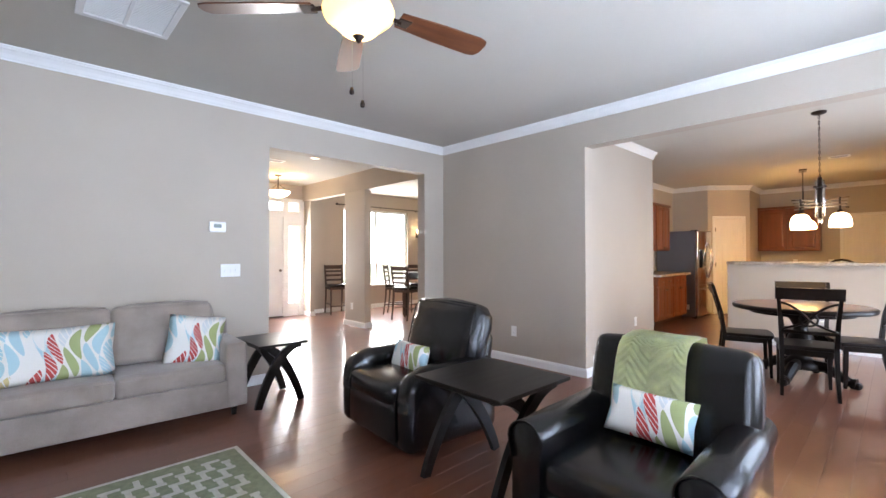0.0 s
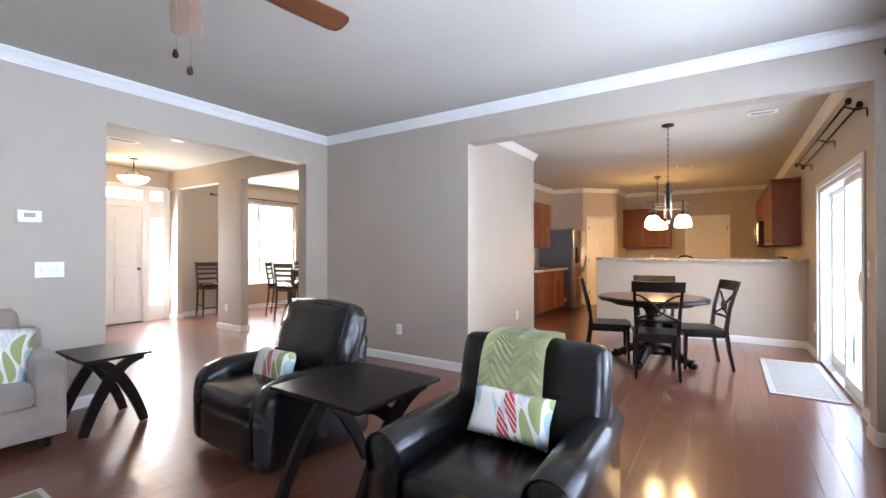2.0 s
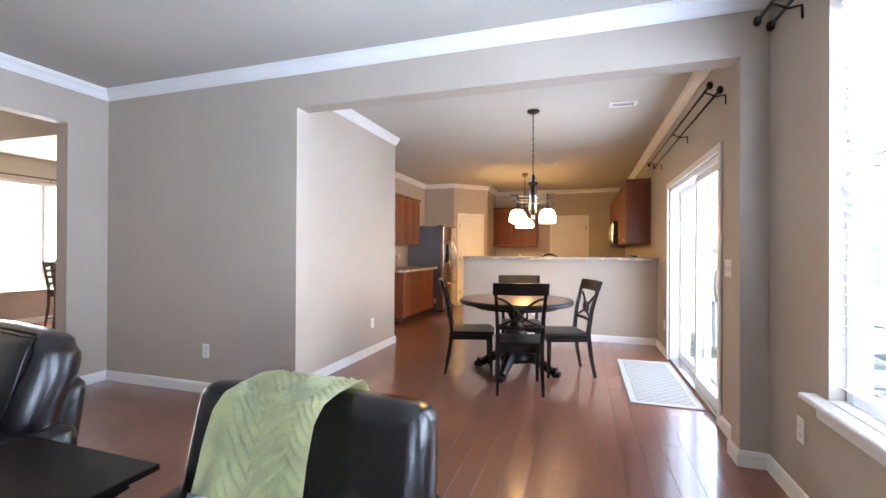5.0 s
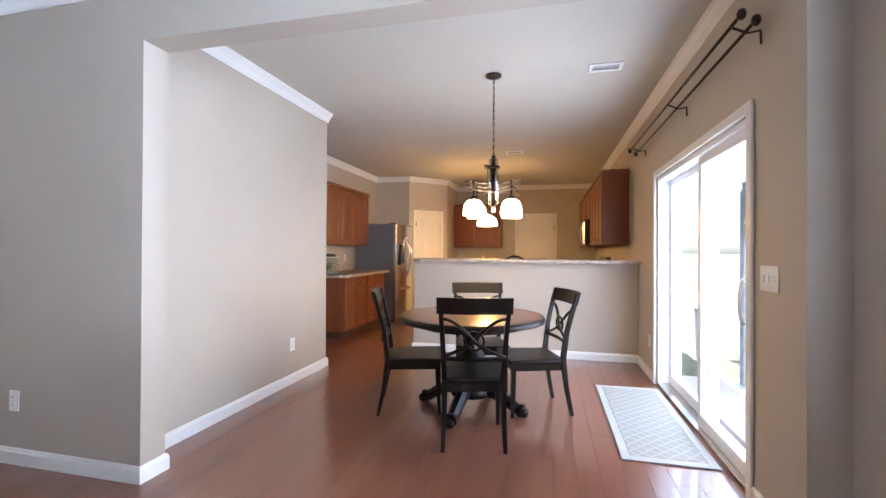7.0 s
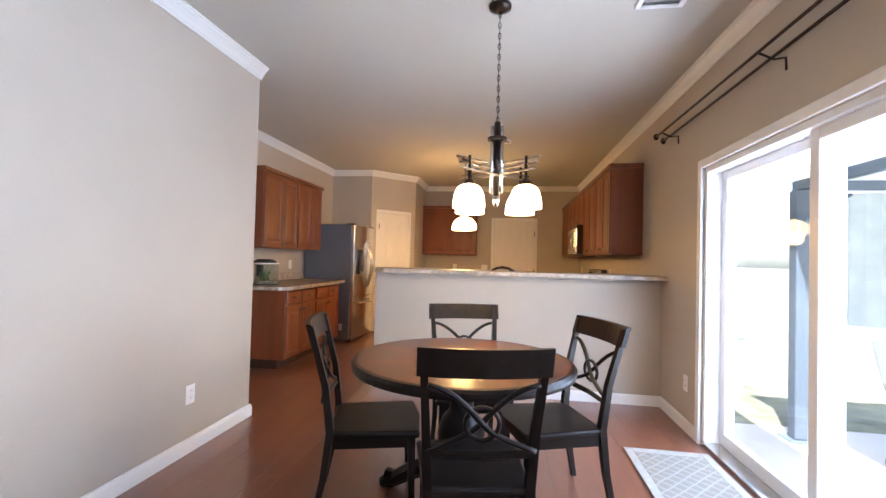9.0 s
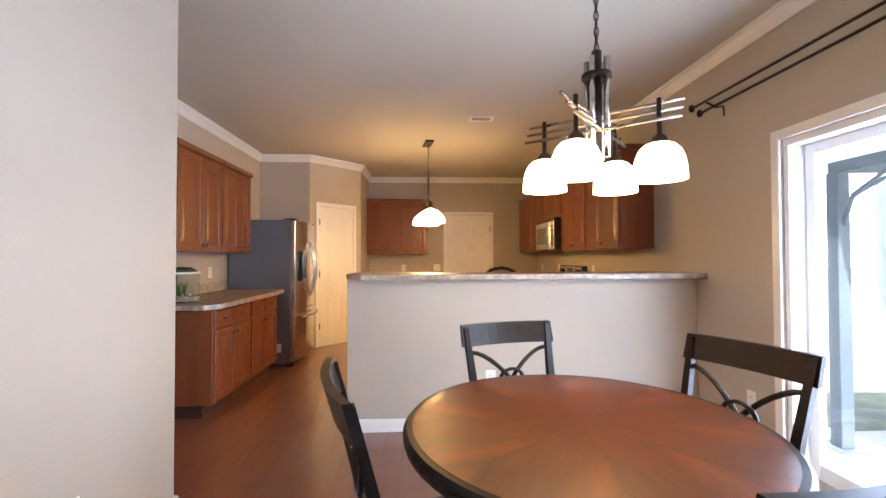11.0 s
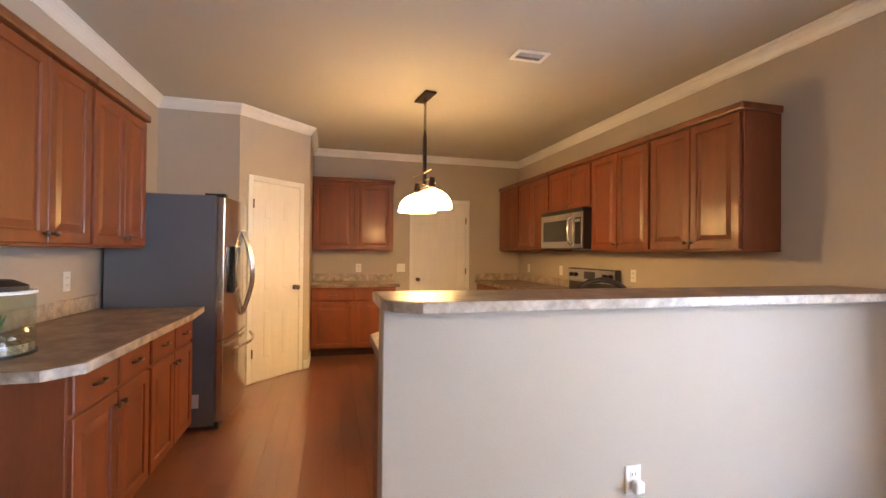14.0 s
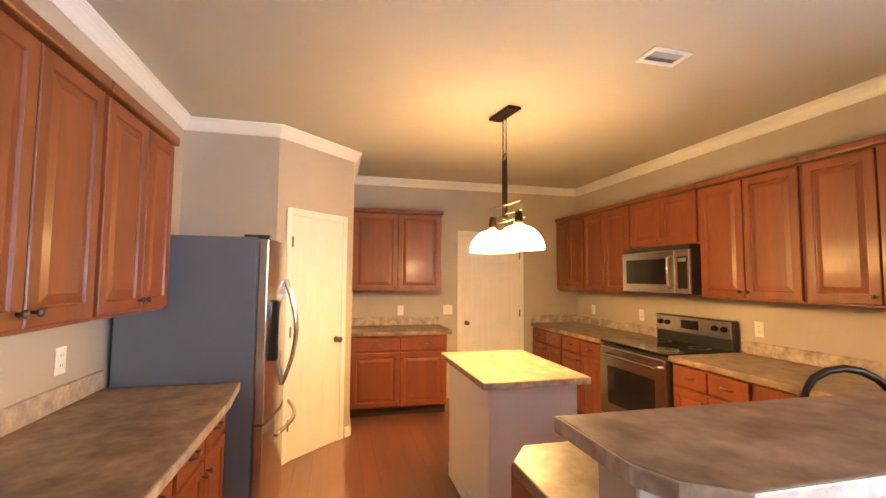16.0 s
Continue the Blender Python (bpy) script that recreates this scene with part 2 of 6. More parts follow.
def pattern_material(name, colors, ground):
    """Printed cotton: wavy columns of pointed leaves in several colours on off-white."""
    mat = material(name, ground, 0.9, vary=0.04, scale=20, bump=0.05, bump_scale=300)
    nodes, links = mat.node_tree.nodes, mat.node_tree.links
    bsdf = nodes["Principled BSDF"]
    coord, xyz = nodes.new("ShaderNodeTexCoord"), nodes.new("ShaderNodeSeparateXYZ")
    links.new(coord.outputs["Object"], xyz.inputs[0])
    x, y = xyz.outputs[0], xyz.outputs[1]

    def op(kind, a, c=None, d=None):
        n = nodes.new("ShaderNodeMath")
        n.operation = kind
        for k, v in enumerate((a, c, d)):
            if v is None:
                continue
            if isinstance(v, (int, float)):
                n.inputs[k].default_value = v
            else:
                links.new(v, n.inputs[k])
        return n.outputs[0]

    def mixed(fac, a, c):
        n = nodes.new("ShaderNodeMix")
        n.data_type = "RGBA"
        links.new(fac, n.inputs[0])
        for k, v in ((6, a), (7, c)):
            if isinstance(v, tuple):
                n.inputs[k].default_value = (*v, 1)
            else:
                links.new(v, n.inputs[k])
        return n.outputs[2]

    u = op("MULTIPLY_ADD", x, 16.0, op("MULTIPLY", op("SINE", op("MULTIPLY_ADD", y, 15.0, op("MULTIPLY", x, 5.0))), 0.55))
    col = op("FLOOR", u)
    f = op("SUBTRACT", op("FRACT", u), 0.5)
    v = op("ADD", op("MULTIPLY_ADD", y, 4.6, 0.35), op("MULTIPLY", col, 0.46))
    row = op("FLOOR", v)
    wide = op("MULTIPLY", op("POWER", op("SINE", op("MULTIPLY", op("FRACT", v), math.pi)), 0.6), 0.54)
    gap = op("SUBTRACT", wide, op("ABSOLUTE", f))
    inside = op("GREATER_THAN", gap, 0.05)
    outline = op("LESS_THAN", op("ABSOLUTE", op("SUBTRACT", gap, -0.02)), 0.03)
    pick = op("FRACT", op("ADD", op("MULTIPLY", col, 0.381), op("MULTIPLY", row, 0.617)))

    def chosen(table, fac):
        ramp = nodes.new("ShaderNodeValToRGB")
        ramp.color_ramp.interpolation = "CONSTANT"
        while len(ramp.color_ramp.elements) < len(table):
            ramp.color_ramp.elements.new(0.5)
        for k, (e, c) in enumerate(zip(ramp.color_ramp.elements, table)):
            e.position, e.color = k / len(table), (*c, 1)
        links.new(fac, ramp.inputs["Fac"])
        return ramp.outputs[0]

    veins = op("GREATER_THAN", op("FRACT", op("ADD", op("MULTIPLY", y, 26.0), op("MULTIPLY", f, 2.2))), 0.80)
    veined = op("MULTIPLY", veins, op("LESS_THAN", op("FRACT", op("MULTIPLY", pick, 2.5)), 0.6))
    leaf = mixed(veined, chosen(colors, pick), ground)
    back = mixed(op("GREATER_THAN", op("FRACT", op("MULTIPLY", col, 0.29)), 0.62), ground, chosen(colors[2:] + colors[:2], op("FRACT", op("MULTIPLY", col, 0.43))))
    both = mixed(inside, back, leaf)
    links.new(mixed(outline, both, ground), bsdf.inputs["Base Color"])
    return mat


WHITE, GREEN, TEAL, RED, YELL, GREY = (0.80, 0.77, 0.72), (0.36, 0.40, 0.17), (0.42, 0.60, 0.64), (0.52, 0.07, 0.06), (0.62, 0.50, 0.24), (0.62, 0.65, 0.66)
M["print"] = pattern_material("leaf_print_cotton", [RED, TEAL, GREY, GREEN, WHITE, YELL, TEAL, GREY], WHITE)


def rug_material(name, ground, figure, scale, kind):
    mat = material(name, ground, 0.95, vary=0.06, scale=20, bump=0.12, bump_scale=240)
    nodes, links = mat.node_tree.nodes, mat.node_tree.links
    bsdf = nodes["Principled BSDF"]
    coord, mapping = nodes.new("ShaderNodeTexCoord"), nodes.new("ShaderNodeMapping")
    mapping.inputs["Scale"].default_value = (scale, scale, scale)
    links.new(coord.outputs["Object"], mapping.inputs["Vector"])
    mix = nodes.new("ShaderNodeMix")
    mix.data_type = "RGBA"
    mix.inputs[6].default_value, mix.inputs[7].default_value = (*ground, 1), (*figure, 1)
    if kind == "lattice":
        waves = []
        for turn in (45, -45):
            mp = nodes.new("ShaderNodeMapping")
            mp.inputs["Rotation"].default_value = (0, 0, radians(turn))
            links.new(mapping.outputs[0], mp.inputs["Vector"])
            w = nodes.new("ShaderNodeTexWave")
            w.inputs["Scale"].default_value, w.inputs["Distortion"].default_value, w.inputs["Detail"].default_value = 1.0, 1.2, 1
            links.new(mp.outputs[0], w.inputs["Vector"])
            waves.append(w)
        mx = nodes.new("ShaderNodeMath")
        mx.operation = "MAXIMUM"
        links.new(waves[0].outputs["Fac"], mx.inputs[0])
        links.new(waves[1].outputs["Fac"], mx.inputs[1])
        gt = nodes.new("ShaderNodeMath")
        gt.operation, gt.inputs[1].default_value = "GREATER_THAN", 0.93
        links.new(mx.outputs[0], gt.inputs[0])
        links.new(gt.outputs[0], mix.inputs[0])
    links.new(mix.outputs[2], bsdf.inputs["Base Color"])
    return mat


M["mat_rug"] = rug_material("beige_lattice_weave", (0.25, 0.23, 0.20), (0.34, 0.325, 0.30), 5.0, "lattice")
M["mat_edge"] = material("cream_binding", (0.40, 0.38, 0.35), 0.95, vary=0.06, scale=30, bump=0.1, bump_scale=200)
M["rug_green"] = material("sage_rug_pile", (0.27, 0.30, 0.19), 0.98, vary=0.10, scale=25, bump=0.12, bump_scale=260)
M["rug_cream"] = material("cream_rug_pile", (0.62, 0.60, 0.53), 0.98, vary=0.06, scale=25, bump=0.12, bump_scale=260)

# ---------------------------------------------------------------- building tools


def part(name, bm, mat, parent=None, label="", smooth=False):
    me = bpy.data.meshes.new(name)
    bmesh.ops.recalc_face_normals(bm, faces=bm.faces[:])
    if smooth:
        for f in bm.faces:
            f.smooth = True
    bm.to_mesh(me)
    bm.free()
    me.materials.append(M[mat] if isinstance(mat, str) else mat)
    ob = new(name, me)
    ob.parent = parent
    if label:
        ob["label"] = label
    return ob


def thing(name, m, label, category, group="", kind=""):
    ob = new(name)
    ob.empty_display_size = 0.1
    ob.matrix_world = m if isinstance(m, Matrix) else Matrix.Translation(m)
    return tagged(ob, label, category, group, kind)


def box(x0, x1, y0, y1, z0, z1, bevel=0.0, bm=None, seg=1, m=None):
    own = bm is None
    b = bmesh.new()
    bmesh.ops.create_cube(b, size=1)
    for v in b.verts:
        v.co = Vector(((x0 + x1) / 2 + v.co.x * (x1 - x0), (y0 + y1) / 2 + v.co.y * (y1 - y0), (z0 + z1) / 2 + v.co.z * (z1 - z0)))
    if bevel:
        bmesh.ops.bevel(b, geom=b.edges[:], offset=bevel, segments=seg, affect="EDGES", profile=0.5)
    if m is not None:
        b.transform(m)
    if own:
        return b
    join(bm, b)
    return bm


def join(bm, other):
    me = bpy.data.meshes.new("tmp")
    other.to_mesh(me)
    other.free()
    bm.from_mesh(me)
    bpy.data.meshes.remove(me)


def lathe(profile, seg=24, at=(0, 0, 0), bm=None):
    """A body turned about z from (radius, height) pairs."""
    b = bm or bmesh.new()
    rings = []
    for r, z in profile:
        if r < 1e-5:
            rings.append([b.verts.new((at[0], at[1], at[2] + z))])
        else:
            rings.append([b.verts.new((at[0] + r * math.cos(a), at[1] + r * math.sin(a), at[2] + z)) for a in (2 * math.pi * i / seg for i in range(seg))])
    for p, q in zip(rings, rings[1:]):
        for i in range(seg):
            quad = [p[i % len(p)], p[(i + 1) % len(p)], q[(i + 1) % len(q)], q[i % len(q)]]
            face = list(dict.fromkeys(quad))
            if len(face) > 2:
                b.faces.new(face)
    return b


def tube(points, r, seg=8, bm=None, flat=1.0, closed=False):
    """A rod along points; r may be one radius or one for each point; flat squeezes it sideways."""
    b = bm or bmesh.new()
    pts = [Vector(p) for p in points]
    radii = r if isinstance(r, (list, tuple)) else [r] * len(pts)
    rings = []
    side = None
    n = len(pts)
    for i, p in enumerate(pts):
        d = (pts[(i + 1) % n] - pts[i - 1]) if closed else (pts[min(i + 1, n - 1)] - pts[max(i - 1, 0)])
        d.normalize()
        if side is None:
            side = d.cross(Vector((0, 0, 1)) if abs(d.z) < 0.9 else Vector((1, 0, 0)))
        side = (side - d * side.dot(d)).normalized()
        up = side.cross(d)
        rings.append([b.verts.new(p + side * (radii[i] * flat * math.cos(a)) + up * (radii[i] * math.sin(a))) for a in (2 * math.pi * (k + 0.5) / seg for k in range(seg))])
    pairs = list(zip(rings, rings[1:])) + ([(rings[-1], rings[0])] if closed else [])
    for p, q in pairs:
        for k in range(seg):
            b.faces.new((p[k], p[(k + 1) % seg], q[(k + 1) % seg], q[k]))
    if not closed:
        b.faces.new(rings[0])
        b.faces.new(rings[-1])
    return b


def prism(outline, z0, z1, bevel=0.0, m=None, seg=2):
    """An upright slab over a plan outline."""
    b = bmesh.new()
    low = [b.verts.new((x, y, z0)) for x, y in outline]
    high = [b.verts.new((x, y, z1)) for x, y in outline]
    n = len(outline)
    b.faces.new(low)
    b.faces.new(high)
    for i in range(n):
        b.faces.new((low[i], low[(i + 1) % n], high[(i + 1) % n], high[i]))
    if bevel:
        bmesh.ops.bevel(b, geom=b.edges[:], offset=bevel, segments=seg, affect="EDGES", profile=0.5)
    if m is not None:
        b.transform(m)
    return b


def moulding(path, profile, z):
    """A strip swept along a plan path (room to the left of the walk), mitred; profile: (out from the wall, height)."""
    b = bmesh.new()
    pts = [Vector((x, y)) for x, y in path]
    rings = []
    for i, p in enumerate(pts):
        dirs = []
        if i > 0:
            dirs.append((p - pts[i - 1]).normalized())
        if i < len(pts) - 1:
            dirs.append((pts[i + 1] - p).normalized())
        norms = [Vector((-d.y, d.x)) for d in dirs]
        if len(norms) == 2:
            s = norms[0] + norms[1]
            out = s / (s.length_squared / 2)
        else:
            out = norms[0]
        rings.append([b.verts.new((p.x + out.x * o, p.y + out.y * o, z + h)) for o, h in profile])
    k = len(profile)
    for p, q in zip(rings, rings[1:]):
        for j in range(k):
            b.faces.new((p[j], p[(j + 1) % k], q[(j + 1) % k], q[j]))
    b.faces.new(rings[0])
    b.faces.new(rings[-1])
    return b


CROWN = [(0.001, 0.0), (0.001, -0.094), (0.010, -0.094), (0.013, -0.083), (0.019, -0.077), (0.030, -0.054), (0.046, -0.034), (0.057, -0.025), (0.059, -0.014), (0.068, -0.012), (0.068, 0.0)]
BASE = [(0.001, 0.0), (0.016, 0.0), (0.016, 0.070), (0.012, 0.078), (0.010, 0.088), (0.001, 0.092)]


def structure(name, bm, mat, label, category="wall"):
    return tagged(part(name, bm, mat), label, category, kind="structure")


def wall_with_holes(name, axis, at, thick, a0, a1, z0, z1, holes, label):
    """A wall along x (axis 'x', at y) or along y (axis 'y', at x), thick towards +; holes: (a0, a1, z0, z1)."""
    us = sorted({a0, a1, *[h[0] for h in holes], *[h[1] for h in holes]})
    zs = sorted({z0, z1, *[h[2] for h in holes], *[h[3] for h in holes]})
    b = bmesh.new()
    cells = {}
    for i in range(len(us) - 1):
        for j in range(len(zs) - 1):
            cu, cz = (us[i] + us[i + 1]) / 2, (zs[j] + zs[j + 1]) / 2
            cells[i, j] = not any(h[0] < cu < h[1] and h[2] < cz < h[3] for h in holes)
    verts = {}

    def vert(i, j, side):
        key = (i, j, side)
        if key not in verts:
            w = at + (thick if side else 0)
            verts[key] = b.verts.new((us[i], w, zs[j]) if axis == "x" else (w, us[i], zs[j]))
        return verts[key]

    for (i, j), full in cells.items():
        if not full:
            continue
        for s in (0, 1):
            b.faces.new((vert(i, j, s), vert(i + 1, j, s), vert(i + 1, j + 1, s), vert(i, j + 1, s)))
        for (di, dj), (p, q) in {(-1, 0): ((i, j), (i, j + 1)), (1, 0): ((i + 1, j), (i + 1, j + 1)), (0, -1): ((i, j), (i + 1, j)), (0, 1): ((i, j + 1), (i + 1, j + 1))}.items():
            if not cells.get((i + di, j + dj), False):
                b.faces.new((vert(*p, 0), vert(*q, 0), vert(*q, 1), vert(*p, 1)))
    return structure(name, b, "wall", label)

# ---------------------------------------------------------------- the large structure
LC, KC, HEAD = 2.732, 2.732, 2.378          # living ceiling, kitchen ceiling, heads of the wide openings
YL, YW, YS = 4.555, -0.755, -0.676         # left wall, window wall, slider wall
XA, XB = 4.84, 7.25                      # wall between living room and dining, end of the stub wall
YB = 2.665                               # stub wall
YK, XF = 3.72, 12.86                     # kitchen cabinet wall, far kitchen wall
XBACK = -2.4
JAMB, JL, JR = 0.155, 2.44, -0.61         # thickness and sides of the wide dining opening
YE = 8.95                                # entry wall

structure("floor", box(XBACK - 0.2, XF + 0.2, YW - 0.2, YE + 0.2, -0.12, -0.012), "gap", "dark joints under the reddish-brown hardwood boards", "floor")
wall_with_holes("wall_left", "x", YL, 0.14, XBACK, XA, 0, LC, [(2.437, 4.50, -1, 2.345)], "greige painted wall with a wide cased opening")
structure("wall_stub", box(XA + JAMB, XB, YB, YL + 0.14, 0, LC, 0.012, seg=2), "wall", "greige painted wall block beside the dining area")
wall_with_holes("wall_opening", "y", XA, JAMB, YW - 0.15, YL + 0.14, 0, LC, [(JR, JL, -1, HEAD)], "greige painted wall with a wide square opening to the dining area")
wall_with_holes("wall_window", "x", YW - 0.15, 0.15, XBACK, XA, 0, LC, [(2.44, 4.21, 0.60, 2.34), (-0.2, 1.63, 0.60, 2.34)], "greige painted wall with white windows")
wall_with_holes("wall_slider", "x", YS - 0.22, 0.22, XA + JAMB, XF + 0.15, 0, KC + 0.1, [(5.48, 7.43, -1, 1.96)], "greige painted wall with a sliding glass door")
wall_with_holes("wall_back", "y", XBACK - 0.15, 0.15, YW - 0.15, YL + 0.14, 0, LC, [], "plain greige painted wall")
XP, DIAG, YP = 11.205, 14.22, 2.39       # corner pantry
wall_with_holes("wall_far", "y", XF, 0.15, YS, 2.39, 0, KC + 0.1, [], "tan painted kitchen wall with a white door")
wall_with_holes("wall_kitchen", "x", YK, 0.15, XB, XP, 0, KC + 0.1, [], "tan painted wall behind the kitchen cabinets")
structure("wall_pantry", prism([(XP, YK + 0.15), (XP, DIAG - XP), (DIAG - YP, YP), (XF + 0.15, YP), (XF + 0.15, YK + 0.15)], 0, KC + 0.1), "wall", "tan painted walls round the corner pantry")
structure("ceiling_living", box(XBACK - 0.15, XA + JAMB, YW - 0.15, YL + 0.14, LC, LC + 0.1), "ceiling", "pale painted ceiling", "ceiling")
structure("ceiling_kitchen", box(XA + JAMB, XF + 0.15, YS - 0.22, YK + 0.15, KC, KC + 0.1), "ceiling", "pale painted ceiling", "ceiling")
structure("crown_living", moulding([(XBACK, YL), (XBACK, YW), (XA, YW), (XA, YL), (XBACK + 0.0001, YL)], CROWN, LC), "trim", "white crown moulding", "trim")
structure("crown_kitchen", moulding([(XA + JAMB, YS), (XF, YS), (XF, YP), (DIAG - YP, YP), (XP, DIAG - XP), (XP, YK), (XB, YK)], CROWN, KC), "trim", "white crown moulding", "trim")
structure("crown_stub", moulding([(XB, YB), (XA + JAMB + 0.001, YB)], CROWN, KC), "trim", "white crown moulding", "trim")
structure("baseboard_living", moulding([(2.437, YL), (XBACK, YL), (XBACK, YW), (XA, YW), (XA, JR), (XA + JAMB, JR), (XA + JAMB, YS), (5.42, YS)], BASE, 0), "trim", "white baseboard", "baseboard")
structure("baseboard_stub", moulding([(XB, YK), (XB, YB), (XA + JAMB, YB), (XA + JAMB, JL), (XA, JL), (XA, YL), (4.50, YL), (4.50, YL + 0.14)], BASE, 0), "trim", "white baseboard", "baseboard")
structure("baseboard_dining", moulding([(7.49, YS), (8.23, YS), (8.23, 1.98), (8.36, 1.98)], BASE, 0), "trim", "white baseboard", "baseboard")
structure("baseboard_pantry", moulding([(12.25, YP), (DIAG - YP, YP), (DIAG - YP - 0.05, YP + 0.05)], BASE, 0), "trim", "white baseboard", "baseboard")

# entry and front room beyond the wide opening
XE0, XE1 = 1.75, 9.2
wall_with_holes("wall_entry", "x", YE, 0.15, XE0, XE1, 0, 2.95, [(3.50, 4.93, -1, 2.44), (5.88, 7.77, 0.56, 2.35)], "tan painted wall with the front door and a wide window")
wall_with_holes("wall_entry_side", "y", XE0 - 0.15, 0.15, YL + 0.14, YE + 0.15, 0, 2.95, [], "plain tan painted wall")
wall_with_holes("wall_front_room", "y", XE1, 0.15, YL + 0.14, YE + 0.15, 0, 2.95, [], "plain tan painted wall")
wall_with_holes("wall_front_room_back", "x", YL + 0.15, 0.12, XA, XE1, 0, 2.95, [], "plain tan painted wall")
structure("ceiling_entry", box(XE0 - 0.15, XE1 + 0.15, YL + 0.14, YE + 0.15, LC, LC + 0.1), "ceiling", "pale painted ceiling", "ceiling")
structure("column", box(4.895, 5.02, 6.57, 7.23, 0, 2.40, 0.008, seg=2), "wall", "square greige painted column with white base", "column")
structure("beam_front_room", box(4.893, 5.022, YL + 0.27, YE, 2.40, LC), "wall", "tan painted beam over the column", "beam")
structure("pilaster", box(4.93, 5.022, YE - 0.30, YE, 0, 2.40, 0.008, seg=2), "wall", "tan painted wall return beside the front door", "wall")
structure("baseboard_column", moulding([(4.895, 7.0), (4.895, 7.23), (5.02, 7.23), (5.02, 6.57), (4.895, 6.57), (4.895, 7.0)], BASE, 0), "trim", "white baseboard", "baseboard")
structure("baseboard_entry", moulding([(XE1, YE), (5.022, YE), (5.022, YE - 0.30), (4.93, YE - 0.30), (4.93, YE - 0.02)], BASE, 0), "trim", "white baseboard", "baseboard")


def pane(name, x0, x1, y0, y1, z0, z1, parent):
    ob = part(name, box(x0, x1, y0, y1, z0, z1), "glass", parent)
    ob.visible_shadow = False
    return ob


def living_window(name, x0, x1):
    """A double-hung pair with white frame, sill, apron and blinds."""
    z0, z1, y = 0.60, 2.34, YW
    w = tagged(new(name), "white double-hung window with raised blinds and a sill", "window", kind="structure")
    b = bmesh.new()
    xm = (x0 + x1) / 2
    for a0, a1, c0, c1 in ((x0, x0 + 0.05, z0, z1), (x1 - 0.05, x1, z0, z1), (x0 + 0.05, x1 - 0.05, z0, z0 + 0.05), (x0 + 0.05, x1 - 0.05, z1 - 0.05, z1), (xm - 0.04, xm + 0.04, z0 + 0.05, z1 - 0.05)):
        box(a0, a1, y - 0.13, y - 0.06, c0, c1, 0.004, b)
    part("window_frame", b, "vinyl", w)
    for a0, a1 in ((x0 + 0.05, xm - 0.04), (xm + 0.04, x1 - 0.05)):
        part("meeting_rail", box(a0, a1, y - 0.12, y - 0.07, 1.46, 1.51, 0.004), "vinyl", w)
        pane("pane", a0, a1, y - 0.10, y - 0.094, z0 + 0.05, 1.46, w)
        pane("pane", a0, a1, y - 0.10, y - 0.094, 1.51, z1 - 0.05, w)
        blind = part("blind", box(a0, a1, y - 0.055, y - 0.015, z1 - 0.055, z1 - 0.005, 0.004), "blind", w, "white blind head rail")
        z = z1 - 0.09
        while z > z0 + 0.06:
            m = Matrix.Translation(((a0 + a1) / 2, y - 0.035, z)) @ Matrix.Rotation(radians(24), 4, "X")
            h = (a1 - a0) / 2
            part("slat", box(-h, h, -0.024, 0.024, -0.0015, 0.0015, m=m), "blind", blind)
            z -= 0.044
        for xx in (a0 + 0.10, a1 - 0.10):
            part("cord", tube([(xx, y - 0.010, z1 - 0.05), (xx, y - 0.010, z0 + 0.04)], 0.0015, 5), "blind", blind)
    part("window_sill", box(x0 - 0.10, x1 + 0.10, y + 0.002, y + 0.075, z0 - 0.025, z0, 0.006), "trim", w)
    part("sill_board", box(x0, x1, y - 0.06, y + 0.004, z0 - 0.02, z0 + 0.003), "trim", w)
    part("apron", box(x0 - 0.06, x1 + 0.06, y + 0.002, y + 0.022, z0 - 0.10, z0 - 0.026, 0.005), "trim", w)
    return w


living_window("window_1", 2.44, 4.21)
# out of view; inferred from reflections on the leather, added for its daylight
living_window("window_2", -0.2, 1.63)


